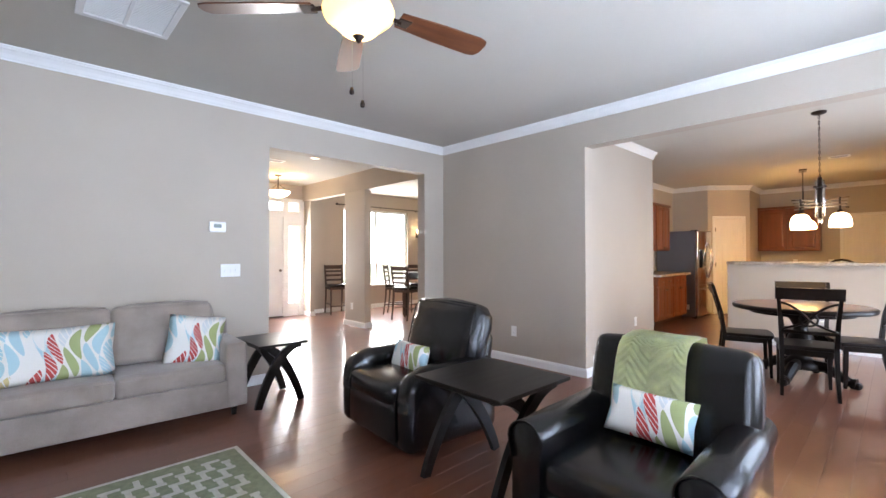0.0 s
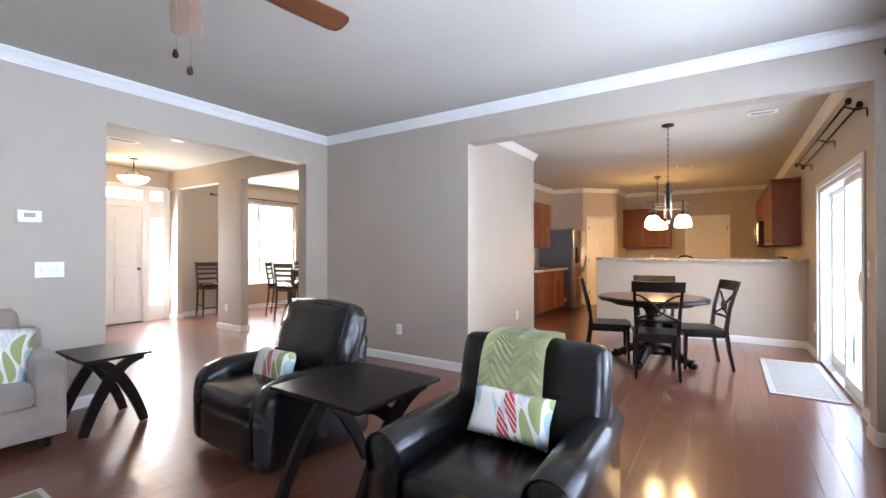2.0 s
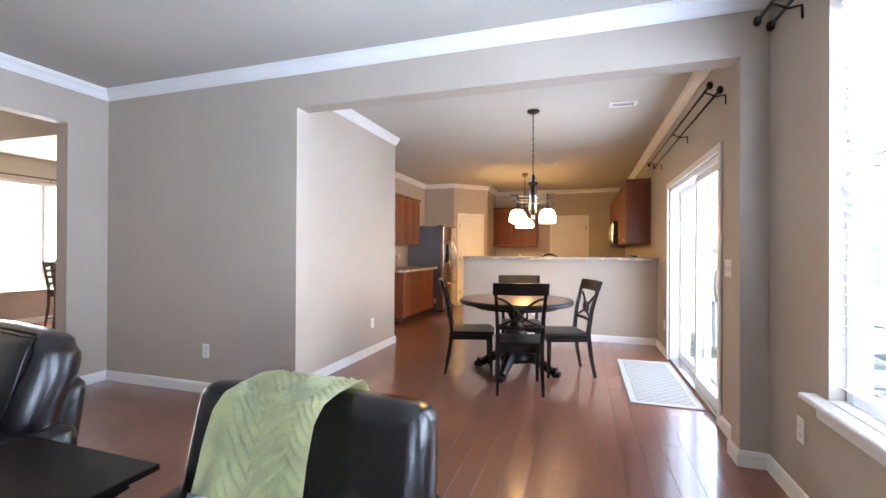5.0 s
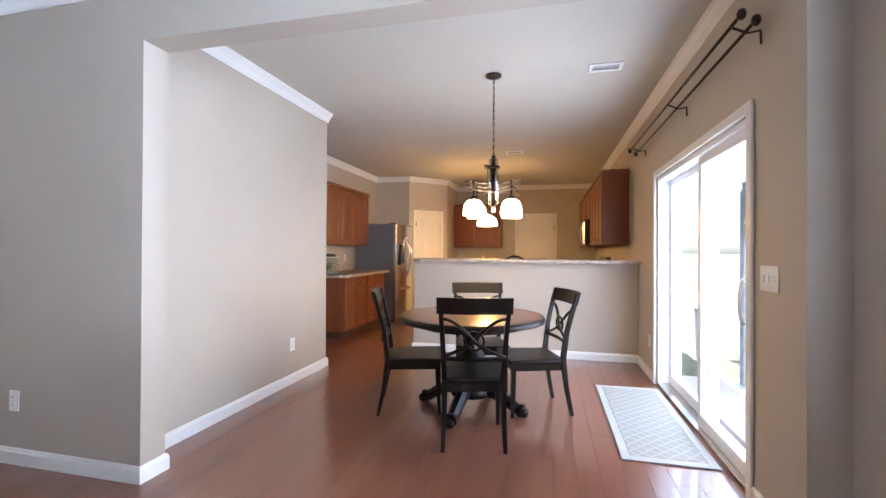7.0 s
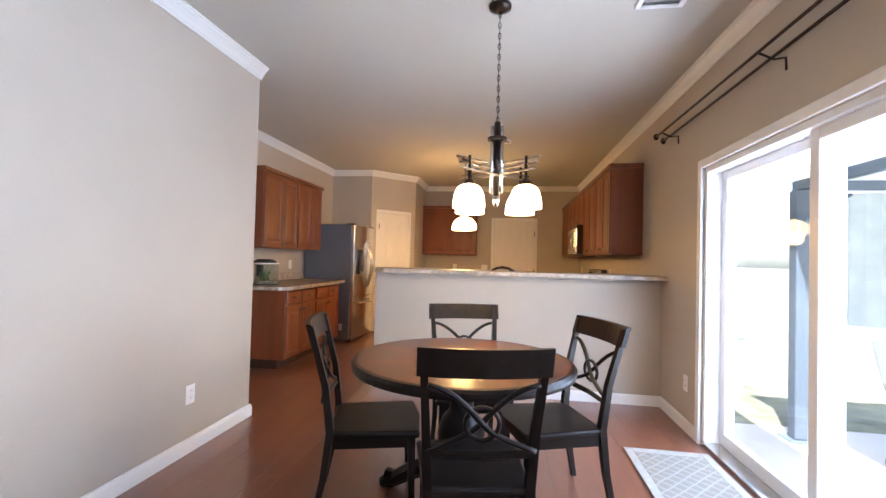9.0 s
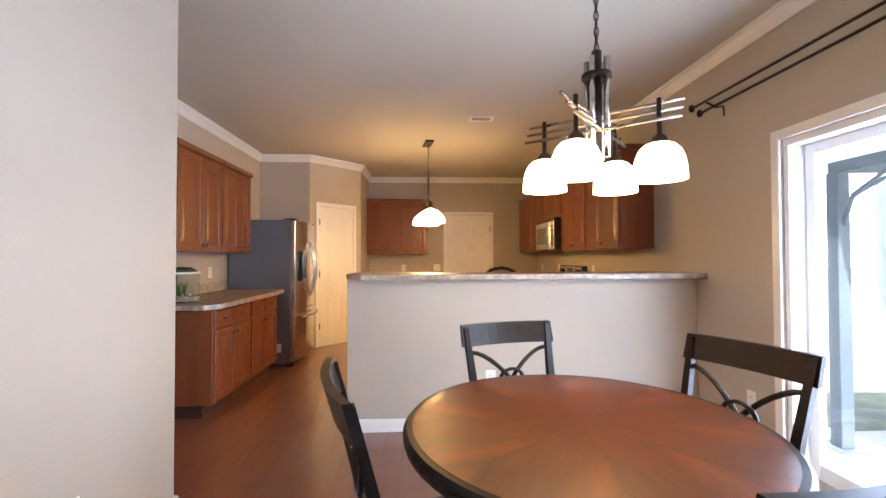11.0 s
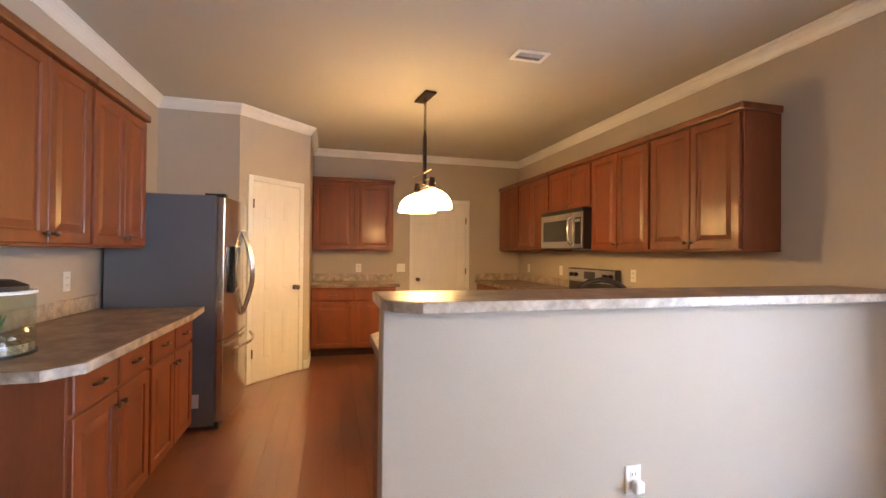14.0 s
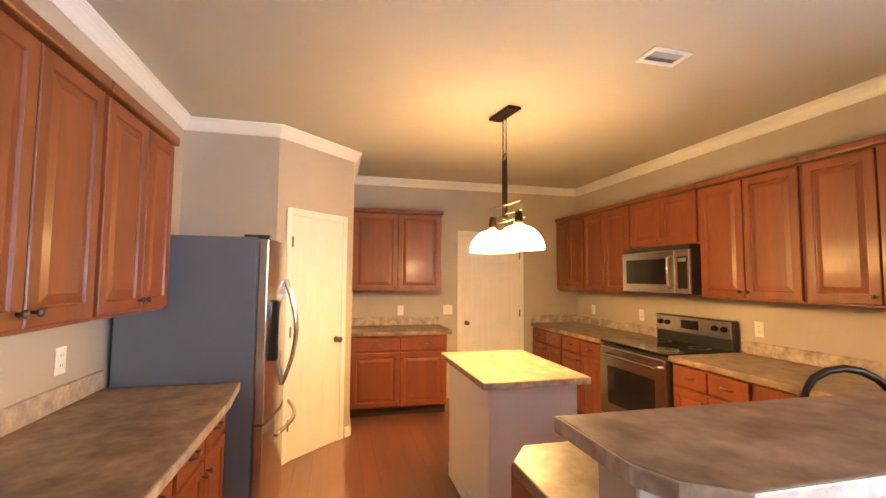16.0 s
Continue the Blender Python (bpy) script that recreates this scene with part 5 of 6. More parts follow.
def sofa():
    """Faces -y; origin at the middle of its back, on the floor."""
    s = thing("sofa", LIV @ pose(0.86, 4.765, 0, 0, 0, -2), "taupe microfibre two-seat sofa with loose back cushions", "sofa")
    W, D = 1.80, 0.74
    x0, x1 = -W / 2, W / 2
    part("base", soft_box(x0 + 0.16, x1 - 0.16, -D + 0.03, -0.03, 0.09, 0.30, 0.015), "fabric", s, smooth=True)
    part("front_skirt", soft_box(x0 + 0.001, x1 - 0.001, -D, -D + 0.05, 0.085, 0.31, 0.015), "fabric", s, smooth=True)
    part("back_frame", soft_box(x0 + 0.02, x1 - 0.02, -0.20, 0.0, 0.09, 0.76, 0.04), "fabric", s, smooth=True)
    for a0, a1 in ((x0, x0 + 0.17), (x1 - 0.17, x1)):
        part("arm", soft_box(a0, a1, -D - 0.005, -0.02, 0.086, 0.61, 0.035, 0.006), "fabric", s, smooth=True)
    for a0, a1 in ((x0 + 0.172, -0.002), (0.002, x1 - 0.172)):
        q = part("seat_cushion", soft_box(a0, a1, -D - 0.015, -0.24, 0.305, 0.455, 0.035, 0.018), "fabric", s, smooth=True)
        part("piping", tube([(a0 + 0.02, -D - 0.016, 0.437), (a1 - 0.02, -D - 0.016, 0.437)], 0.005, 6), "fabric", q)
        b = soft_box(a0, a1, -0.10, 0.10, 0.0, 0.47, 0.05, 0.03)
        b.transform(Matrix.Translation((0, -0.24, 0.45)) @ Matrix.Rotation(radians(-10), 4, "X"))
        q = part("back_cushion", b, "fabric", s, smooth=True)
        e = tube([(a0 + 0.03, 0.10, 0.468), (a1 - 0.03, 0.10, 0.468)], 0.005, 6)
        tube([(a0 + 0.03, -0.10, 0.468), (a1 - 0.03, -0.10, 0.468)], 0.005, 6, e)
        e.transform(Matrix.Translation((0, -0.24, 0.45)) @ Matrix.Rotation(radians(-10), 4, "X"))
        part("piping", e, "fabric", q)
    for lx in (x0 + 0.09, x1 - 0.09):
        for ly in (-D + 0.08, -0.08):
            part("leg", tube([(lx, ly, 0.09), (lx, ly, 0.0)], [0.032, 0.024], 4), "espresso", s, "dark wooden block foot")


sofa()
throw_pillow(LIV @ pose(0.50, 4.285, 0.645, 78, 0, -2), 0.72, 0.38)
throw_pillow(LIV @ pose(1.40, 4.285, 0.625, 74, 8, -14), 0.42, 0.42)


def arched_table(m, lx, ly, h, label):
    """A square dark table on two pairs of crossing bowed legs."""
    t = thing("side_table", m, label, "side table", "dark side tables with bowed legs")
    top = prism([(-lx / 2, -ly / 2), (lx / 2, -ly / 2), (lx / 2, ly / 2), (-lx / 2, ly / 2)], h - 0.022, h, 0.005)
    part("tabletop", top, "espresso", t)
    for s in (-1, 1):
        y = s * (ly / 2 - 0.09)
        for k in (-1, 1):
            pts = []
            for i in range(11):
                u = i / 10
                x = k * (-lx / 2 * 0.92 + lx * 0.86 * u ** 1.25)
                z = (h - 0.03) * math.sin(u * math.pi / 2) ** 1.05
                pts.append((x, y + 0.018 * k * s, z))
            b = bmesh.new()
            rows = []
            for i, p in enumerate(pts):
                q0, q1 = pts[max(0, i - 1)], pts[min(10, i + 1)]
                d = Vector((q1[0] - q0[0], 0, q1[2] - q0[2])).normalized()
                nrm = Vector((-d.z, 0, d.x)) * (0.039 - 0.009 * abs(i / 5 - 1))
                rows.append([b.verts.new(Vector(p) + nrm + Vector((0, e, 0))) for e in (-0.017, 0.017)] + [b.verts.new(Vector(p) - nrm + Vector((0, e, 0))) for e in (0.017, -0.017)])
            for p, q in zip(rows, rows[1:]):
                for j in range(4):
                    b.faces.new((p[j], p[(j + 1) % 4], q[(j + 1) % 4], q[j]))
            b.faces.new(rows[0])
            b.faces.new(rows[-1])
            for v in b.verts:
                v.co.z = min(max(v.co.z, 0.0), h - 0.0225)
            part("bowed_leg", b, "espresso", t)
    b = box(-lx / 2 * 0.85, -lx / 2 * 0.85 + 0.05, -ly / 2 + 0.06, ly / 2 - 0.06, h - 0.05, h - 0.0225, 0.003)
    box(lx / 2 * 0.85 - 0.05, lx / 2 * 0.85, -ly / 2 + 0.06, ly / 2 - 0.06, h - 0.05, h - 0.0225, 0.003, b)
    part("cross_bar", b, "espresso", t)
    return t


arched_table(LIV @ pose(2.45, 1.90, 0, 0, 0, 0), 0.66, 0.68, 0.61, "square espresso side table between two leather chairs")
arched_table(LIV @ pose(2.03, 4.26, 0, 0, 0, 0), 0.44, 0.62, 0.56, "square espresso end table beside the sofa")


def recliner():
    """Faces -x; origin under the front middle."""
    r = thing("recliner", LIV @ pose(2.19, 2.85, 0, 0, 0, -3), "black leather recliner with a thick stitched back", "armchair", "black leather chairs")
    part("base", soft_box(0.05, 0.86, -0.34, 0.34, 0.02, 0.28, 0.02), "leather", r, smooth=True)
    part("footrest", soft_box(0.0, 0.09, -0.30, 0.30, 0.06, 0.33, 0.03, 0.012), "leather", r, smooth=True)
    part("seat_cushion", soft_box(0.0, 0.66, -0.30, 0.30, 0.30, 0.46, 0.05, 0.025), "leather", r, smooth=True)
    for s in (-1, 1):
        y0, y1 = sorted((s * 0.302, s * 0.475))
        b = soft_box(0.02, 0.86, y0, y1, 0.02, 0.565, 0.07, 0.012, seg=4)
        for v in b.verts:
            if v.co.z > 0.40:
                v.co.z -= 0.10 * max(0, (0.22 - v.co.x) / 0.22) ** 2
        q = part("arm", b, "leather", r, smooth=True)
        part("welt", tube([(0.018, s * 0.32, 0.10), (0.016, s * 0.32, 0.36), (0.05, s * 0.325, 0.47)], 0.006, 6), "leather", q, smooth=True)
    b = soft_box(-0.115, 0.115, -0.40, 0.40, 0.0, 0.60, 0.095, 0.035, seg=5)
    rng = random.Random(3)
    for v in b.verts:
        if abs(v.co.y) > 0.30 and v.co.z > 0.1:
            v.co.x += 0.010 * math.sin(v.co.z * 70 + v.co.y * 9)
        v.co.z += 0.006 * noise.noise(v.co * 14)
        v.co.x += 0.007 * noise.noise(v.co * 11)
    b.transform(Matrix.Translation((0.66, 0, 0.36)) @ Matrix.Rotation(radians(17), 4, "Y"))
    q = part("backrest", b, "leather", r, smooth=True)
    e = bmesh.new()
    for s in (-1, 1):
        tube([(-0.105, s * 0.37, 0.05), (-0.115, s * 0.375, 0.52), (-0.09, s * 0.35, 0.585)], 0.006, 6, e)
    tube([(-0.09, -0.35, 0.59), (-0.1, 0, 0.605), (-0.09, 0.35, 0.59)], 0.006, 6, e)
    e.transform(Matrix.Translation((0.66, 0, 0.36)) @ Matrix.Rotation(radians(17), 4, "Y"))
    part("welt", e, "leather", q, smooth=True)
    b = soft_box(0.62, 0.90, -0.36, 0.36, 0.08, 0.72, 0.06, 0.01)
    for v in b.verts:
        v.co.x += 0.16 * max(0, v.co.z - 0.3)
    part("back_shell", b, "leather", r, smooth=True)


recliner()
throw_pillow(LIV @ pose(2.56, 2.83, 0.545, 72, 0, -93), 0.40, 0.22, label="small leaf-print lumbar pillow on the recliner", thick=0.12)


def club_chair():
    """Faces -x; origin under the front middle."""
    c = thing("club_chair", LIV @ pose(2.06, 1.005, 0, 0, 0, 2) @ Matrix.Diagonal((1, 1, 0.975, 1)), "black leather club chair with rolled arms", "armchair", "black leather chairs")
    part("base", soft_box(0.03, 0.84, -0.30, 0.30, 0.06, 0.30, 0.02), "leather", c, smooth=True)
    part("seat_cushion", soft_box(0.0, 0.66, -0.268, 0.268, 0.30, 0.455, 0.045, 0.02), "leather", c, smooth=True)
    for s in (-1, 1):
        b = bmesh.new()
        rows = []
        outline = [(-0.075, 0.05), (-0.075, 0.42)] + [(-0.085 * math.cos(a) * 1.12, 0.52 + 0.085 * math.sin(a) * 1.0) for a in (math.pi * k / 10 for k in range(11))] + [(0.075, 0.42), (0.075, 0.05)]
        for x, k in ((0.0, 0.93), (0.012, 1.0), (0.30, 1.0), (0.60, 0.99), (0.88, 0.97)):
            rows.append([b.verts.new((x, s * 0.355 + yy * k, 0.05 + (zz - 0.05) * (0.985 if k < 0.95 else 1))) for yy, zz in outline])
        n = len(outline)
        for p, q in zip(rows, rows[1:]):
            for j in range(n):
                b.faces.new((p[j], p[(j + 1) % n], q[(j + 1) % n], q[j]))
        b.faces.new(rows[0])
        b.faces.new(rows[-1])
        q = part("arm", b, "leather", c, smooth=True)
        part("welt", tube([(-0.003, s * 0.355 + yy * 0.93, zz) for yy, zz in outline[1:-1]], 0.005, 6), "leather", q, smooth=True)
    b = soft_box(-0.085, 0.085, -0.40, 0.365, 0.0, 0.56, 0.05, 0.02, seg=4)
    b.transform(Matrix.Translation((0.68, 0, 0.36)) @ Matrix.Rotation(radians(13), 4, "Y"))
    part("backrest", b, "leather", c, smooth=True)
    for lx in (0.07, 0.80):
        for ly in (-0.35, 0.35):
            part("foot", tube([(lx, ly, 0.055), (lx, ly, 0.0)], [0.028, 0.02], 6), "espresso", c)


club_chair()
throw_pillow(LIV @ pose(2.53, 1.00, 0.585, 64, 3, -86), 0.39, 0.22, label="leaf-print lumbar pillow on the club chair", thick=0.14)


def green_throw():
    """A folded plush throw laid over the back of the club chair, falling down its front and rear."""
    b = bmesh.new()
    path = [(2.565, 0.50), (2.60, 0.68), (2.635, 0.80), (2.668, 0.89), (2.70, 0.922), (2.76, 0.934), (2.84, 0.937), (2.90, 0.928), (2.935, 0.89), (2.935, 0.78), (2.93, 0.62), (2.93, 0.50)]
    fine = []
    for (xa, za), (xb, zb) in zip(path, path[1:]):
        for k in range(13):
            fine.append((xa + (xb - xa) * k / 13, za + (zb - za) * k / 13))
    fine.append(path[-1])
    n, cols = len(fine), 84
    grid = []
    for i, (x, z) in enumerate(fine):
        a, d = fine[max(0, i - 1)], fine[min(n - 1, i + 1)]
        t = Vector((d[0] - a[0], 0, d[1] - a[1])).normalized()
        nrm = Vector((-t.z, 0, t.x))
        row = []
        for j in range(cols + 1):
            v = j / cols
            s = i / n
            y = 0.855 + 0.34 * v + 0.02 * math.sin(3 * s) + 0.01 * math.sin(9 * s + v)
            rib = 0.0080 * min(1, 9 * v, 9 * (1 - v)) * math.sin(175 * s + 5.0 * abs(((v * 1.6 + 0.2) % 1.0) - 0.5) * 9 + 7 * noise.noise(Vector((v * 3.0, s * 5, 0)))) ** 3 + 0.006 * noise.noise(Vector((x * 9, y * 9, z * 9)))
            row.append(b.verts.new(Vector((x, y, z)) + nrm * (0.014 + rib)))
        grid.append(row)
    for i in range(n - 1):
        for j in range(cols):
            b.faces.new((grid[i][j], grid[i + 1][j], grid[i + 1][j + 1], grid[i][j + 1]))
    bmesh.ops.solidify(b, geom=b.faces[:], thickness=0.014)
    t = part("throw_blanket", b, "throw", smooth=True)
    t.matrix_world = LIV @ Matrix.Diagonal((1, 1, 0.975, 1))
    tagged(t, "lime green plush throw draped over the club chair's back", "blanket")


green_throw()


def area_rug():
    r = thing("area_rug", LIV, "sage and cream rug with a fretwork pattern", "rug")
    x0, x1, y0, y1 = -1.0, 1.46, 1.75, 3.39
    part("ground", box(x0, x1, y0, y1, 0.001, 0.008, 0.003), "rug_green", r)
    b = bmesh.new()
    for a0, a1, c0, c1 in ((x0 + 0.005, x1 - 0.005, y1 - 0.03, y1 - 0.005), (x0 + 0.005, x1 - 0.005, y0 + 0.005, y0 + 0.03), (x1 - 0.03, x1 - 0.005, y0 + 0.03, y1 - 0.03), (x0 + 0.005, x0 + 0.03, y0 + 0.03, y1 - 0.03)):
        box(a0, a1, c0, c1, 0.0085, 0.0105, 0, b)
    part("border", b, "rug_cream", r)
    # interlocking cream bars
    bars = bmesh.new()
    s = 0.052
    nx, ny = int((x1 - x0 - 0.14) / s), int((y1 - y0 - 0.14) / s)
    for i in range(nx):
        for j in range(ny):
            k = (i + 2 * j) % 5
            cx, cy = x0 + 0.09 + i * s, y0 + 0.09 + j * s
            if k in (0, 1):
                box(cx - s * 0.5, cx + s * 0.5, cy - s * 0.30, cy + s * 0.30, 0.0083, 0.0103, 0, bars)
            elif k == 3:
                box(cx - s * 0.30, cx + s * 0.30, cy - s * 0.95, cy + s * 0.95, 0.0083, 0.0101, 0, bars)
    ob = part("fret_pattern", bars, "rug_cream", r)
    ob["kind"] = "stuff"


area_rug()


def ceiling_fan():
    f = thing("ceiling_fan", pose(1.745, 1.85, LC, 0, 0, -1) @ Matrix.Scale(0.95, 4), "bronze ceiling fan with five walnut blades and a lit amber bowl", "ceiling fan")
    part("canopy", lathe([(0, -0.001), (0.075, -0.001), (0.07, -0.03), (0.03, -0.06), (0, -0.062)], 24), "bronze", f, smooth=True)
    part("downrod", tube([(0, 0, -0.05), (0, 0, -0.22)], 0.013, 10), "bronze", f, smooth=True)
    part("motor", lathe([(0, -0.20), (0.06, -0.20), (0.12, -0.23), (0.135, -0.27), (0.13, -0.33), (0.09, -0.36), (0.07, -0.40), (0, -0.40)], 32), "bronze", f, smooth=True)
    prof = [(0.09, -0.372), (0.125, -0.378), (0.155, -0.398), (0.166, -0.425), (0.158, -0.452), (0.132, -0.475), (0.108, -0.490), (0.094, -0.508), (0.074, -0.527), (0.04, -0.540), (0.0, -0.544)]
    part("bowl", lathe(prof, 32), "shade_fan", f, "amber glass bowl, lit", smooth=True)
    part("finial", lathe([(0, -0.575), (0.012, -0.565), (0.018, -0.55), (0.03, -0.54), (0, -0.535)], 14), "bronze", f, smooth=True)
    for k in range(5):
        m = Matrix.Rotation(radians(-8 + 72 * k), 4, "Z")
        arm = tube([(0.10, 0, -0.35), (0.15, 0, -0.405), (0.22, 0, -0.41)], [0.014, 0.011, 0.012], 6)
        box(0.20, 0.27, -0.035, 0.035, -0.412, -0.404, 0.003, arm)
        arm.transform(m)
        part("blade_arm", arm, "bronze", f)
        out = [(0.21, -0.05), (0.45, -0.066), (0.68, -0.072), (0.72, -0.062), (0.737, -0.03), (0.737, 0.03), (0.72, 0.062), (0.68, 0.072), (0.45, 0.066), (0.21, 0.05)]
        blade = prism(out, -0.403, -0.395, 0.002, Matrix.Translation((0, 0, -0.399)) @ Matrix.Rotation(radians(-12), 4, "X") @ Matrix.Translation((0, 0, 0.399)))
        ob = part("blade", blade, "blade", f, "walnut blade")
        ob.matrix_local = m
    for dx, dy, L in ((0.0, 0.06, 0.36), (0.04, 0.03, 0.42)):
        z0 = -0.40
        part("pull_chain", tube([(dx, dy, z0), (dx + 0.003, dy, z0 - L)], 0.0009, 5), "chrome", f)
        part("chain_knob", lathe([(0, z0 - L - 0.035), (0.010, z0 - L - 0.03), (0.012, z0 - L - 0.02), (0.007, z0 - L), (0, z0 - L)], 10, (dx, dy, 0)), "bronze", f, smooth=True)
    lamp("fan_bulb", "POINT", Matrix.Translation((1.745, 1.85, LC - 0.45)), 0.75, (1.0, 0.75, 0.42), radius=0.04)


ceiling_fan()

# ---------------------------------------------------------------- small fittings


def plate(name, m, w, h, kind, label, group=""):
    """A wall plate; local x across, y out of the wall, z up, about its middle."""
    p = thing(name, m, label, "light switch" if kind == "switch" else kind, group)
    part("cover", box(-w / 2, w / 2, 0.0005, 0.006, -h / 2, h / 2, 0.002), "plate", p)
    if kind == "outlet":
        for z in (-0.022, 0.022):
            part("socket", box(-0.017, 0.017, 0.005, 0.008, z - 0.014, z + 0.014, 0.002), "plate", p)
            # dark strips on the face carry the shade inside the slots
            b = box(-0.009, -0.006, 0.0078, 0.0084, z - 0.004, z + 0.008)
            box(0.006, 0.009, 0.0078, 0.0084, z - 0.004, z + 0.008, 0, b)
            part("slots", b, "slot", p)
    else:
        n = max(1, round(w / 0.05))
        for k in range(n):
            x = (k - (n - 1) / 2) * 0.046
            part("rocker", box(x - 0.008, x + 0.008, 0.005, 0.012, -0.017, 0.017, 0.002), "plate", p)
    return p


FY = Matrix.Rotation(0, 4, "Z")                     # faces +y
FNY = Matrix.Rotation(radians(180), 4, "Z")         # faces -y
FNX = Matrix.Rotation(radians(90), 4, "Z")          # faces -x


def T(x, y, z):
    return Matrix.Translation((x, y, z))


OUT = "white plastic duplex outlet on the wall"
GO, GS = "wall outlets", "switch plates"
plate("switch_plate", T(2.075, YL, 1.12) @ FNY, 0.175, 0.12, "switch", "white four-gang switch plate beside the opening", GS)
plate("switch_plate", T(5.265, YS, 1.13) @ FY, 0.17, 0.12, "switch", "white triple switch plate beside the sliding door", GS)
plate("wall_outlet", T(XA, 3.35, 0.365) @ FNX, 0.075, 0.12, "outlet", OUT, GO)
plate("wall_outlet", T(6.60, YB, 0.365) @ FNY, 0.075, 0.12, "outlet", OUT, GO)
plate("wall_outlet", T(4.455, YW, 0.375) @ FY, 0.075, 0.12, "outlet", OUT, GO)
plate("wall_outlet", T(7.69, YS, 0.36) @ FY, 0.075, 0.12, "outlet", OUT, GO)
plate("wall_outlet", T(8.23, 0.92, 0.378) @ FNX, 0.075, 0.12, "outlet", OUT, GO)
plate("wall_outlet", T(10.235, YS, 1.118) @ FY, 0.075, 0.12, "outlet", OUT, GO)
plate("wall_outlet", T(11.58, YS, 1.115) @ FY, 0.075, 0.12, "outlet", OUT, GO)
plate("wall_outlet", T(12.49, YS, 1.11) @ FY, 0.075, 0.12, "outlet", OUT, GO)
plate("wall_outlet", T(XF, 1.766, 1.095) @ FNX, 0.075, 0.12, "outlet", OUT, GO)
plate("switch_plate", T(XF, 1.164, 1.098) @ FNX, 0.12, 0.12, "switch", "white double switch plate beside the far door", GS)
plate("wall_outlet", T(9.80, YK, 1.125) @ FNY, 0.075, 0.12, "outlet", OUT, GO)
plate("wall_outlet", T(4.895, 6.98, 0.35) @ FNX, 0.075, 0.12, "outlet", OUT, GO)


def air_freshener():
    a = thing("plug_in_freshener", T(8.221, 0.915, 0.358) @ FNX, "small white plug-in air freshener in the bar wall outlet", "air freshener")
    part("body", box(-0.022, 0.022, 0.004, 0.04, -0.025, 0.028, 0.01, seg=2), "plate", a, smooth=False)
    part("bottle", lathe([(0, -0.05), (0.014, -0.05), (0.016, -0.03), (0.010, -0.02), (0, -0.02)], 12, (0, 0.024, 0)), "tank", a)


air_freshener()


def thermostat():
    t = thing("thermostat", T(1.957, YL, 1.522) @ FNY, "white wall thermostat with a grey display", "thermostat")
    part("case", box(-0.07, 0.07, 0.0005, 0.026, -0.048, 0.048, 0.006), "plate", t)
    part("display", box(-0.03, 0.035, 0.0255, 0.0275, -0.008, 0.026), "lcd", t)
    for k in (-0.02, 0.0, 0.02):
        part("button", box(k - 0.006, k + 0.006, 0.0255, 0.028, -0.034, -0.026), "plate", t)


thermostat()


M["grille"] = material("grey_grille", (0.45, 0.44, 0.44), 0.5, vary=0.02, bump=0.0)


def register(name, m, lx, ly, slats, label):
    """A ceiling grille hanging just under the ceiling; local z up."""
    g = thing(name, m, label, "air vent")
    b = bmesh.new()
    for a0, a1, c0, c1 in ((-lx / 2, lx / 2, ly / 2 - 0.03, ly / 2), (-lx / 2, lx / 2, -ly / 2, -ly / 2 + 0.03), (-lx / 2, -lx / 2 + 0.03, -ly / 2 + 0.03, ly / 2 - 0.03), (lx / 2 - 0.03, lx / 2, -ly / 2 + 0.03, ly / 2 - 0.03)):
        box(a0, a1, c0, c1, -0.012, -0.0005, 0.003, b)
    part("frame", b, "trim", g)
    # thin dark sheet in place of the shaded hollow above the slats
    part("duct_shade", box(-lx / 2 + 0.03, lx / 2 - 0.03, -ly / 2 + 0.03, ly / 2 - 0.03, -0.002, -0.0006), "slot", g, "dark sheet for the shade behind the slats")
    n = slats
    for k in range(n):
        x = -lx / 2 + 0.03 + (lx - 0.06) * (k + 0.5) / n
        m2 = Matrix.Translation((x, 0, -0.007)) @ Matrix.Rotation(radians(40 if k < n / 2 else -40), 4, "Y")
        part("slat", box(-0.0048, 0.0048, -ly / 2 + 0.03, ly / 2 - 0.03, -0.0006, 0.0006, m=m2), "grille", g)
    return g


register("ceiling_vent", pose(6.62, -0.12, KC), 0.15, 0.26, 7, "white slatted ceiling vent over the dining area")
register("ceiling_vent", pose(9.47, 0.81, KC), 0.16, 0.25, 7, "white slatted ceiling vent in the kitchen")


def return_grille():
    g = thing("return_grille", (1.13, 3.34, LC), "white return-air grille in the living room ceiling", "air vent")
    b = bmesh.new()
    for a0, a1, c0, c1 in ((-0.24, 0.24, 0.25, 0.29), (-0.24, 0.24, -0.29, -0.25), (-0.24, -0.20, -0.25, 0.25), (0.20, 0.24, -0.25, 0.25), (-0.012, 0.012, -0.25, 0.25)):
        box(a0, a1, c0, c1, -0.014, -0.0005, 0.003, b)
    part("frame", b, "trim", g)
    part("mesh", box(-0.20, 0.20, -0.25, 0.25, -0.005, -0.0008), "plate", g)
    for k in range(24):
        y = -0.25 + 0.5 * (k + 0.5) / 24
        part("slat", box(-0.20, 0.20, -0.005, 0.005, -0.0008, 0.0008, m=Matrix.Translation((0, y, -0.008)) @ Matrix.Rotation(radians(35), 4, "X")), "trim", g)


return_grille()


# ---------------------------------------------------------------- entry and front room


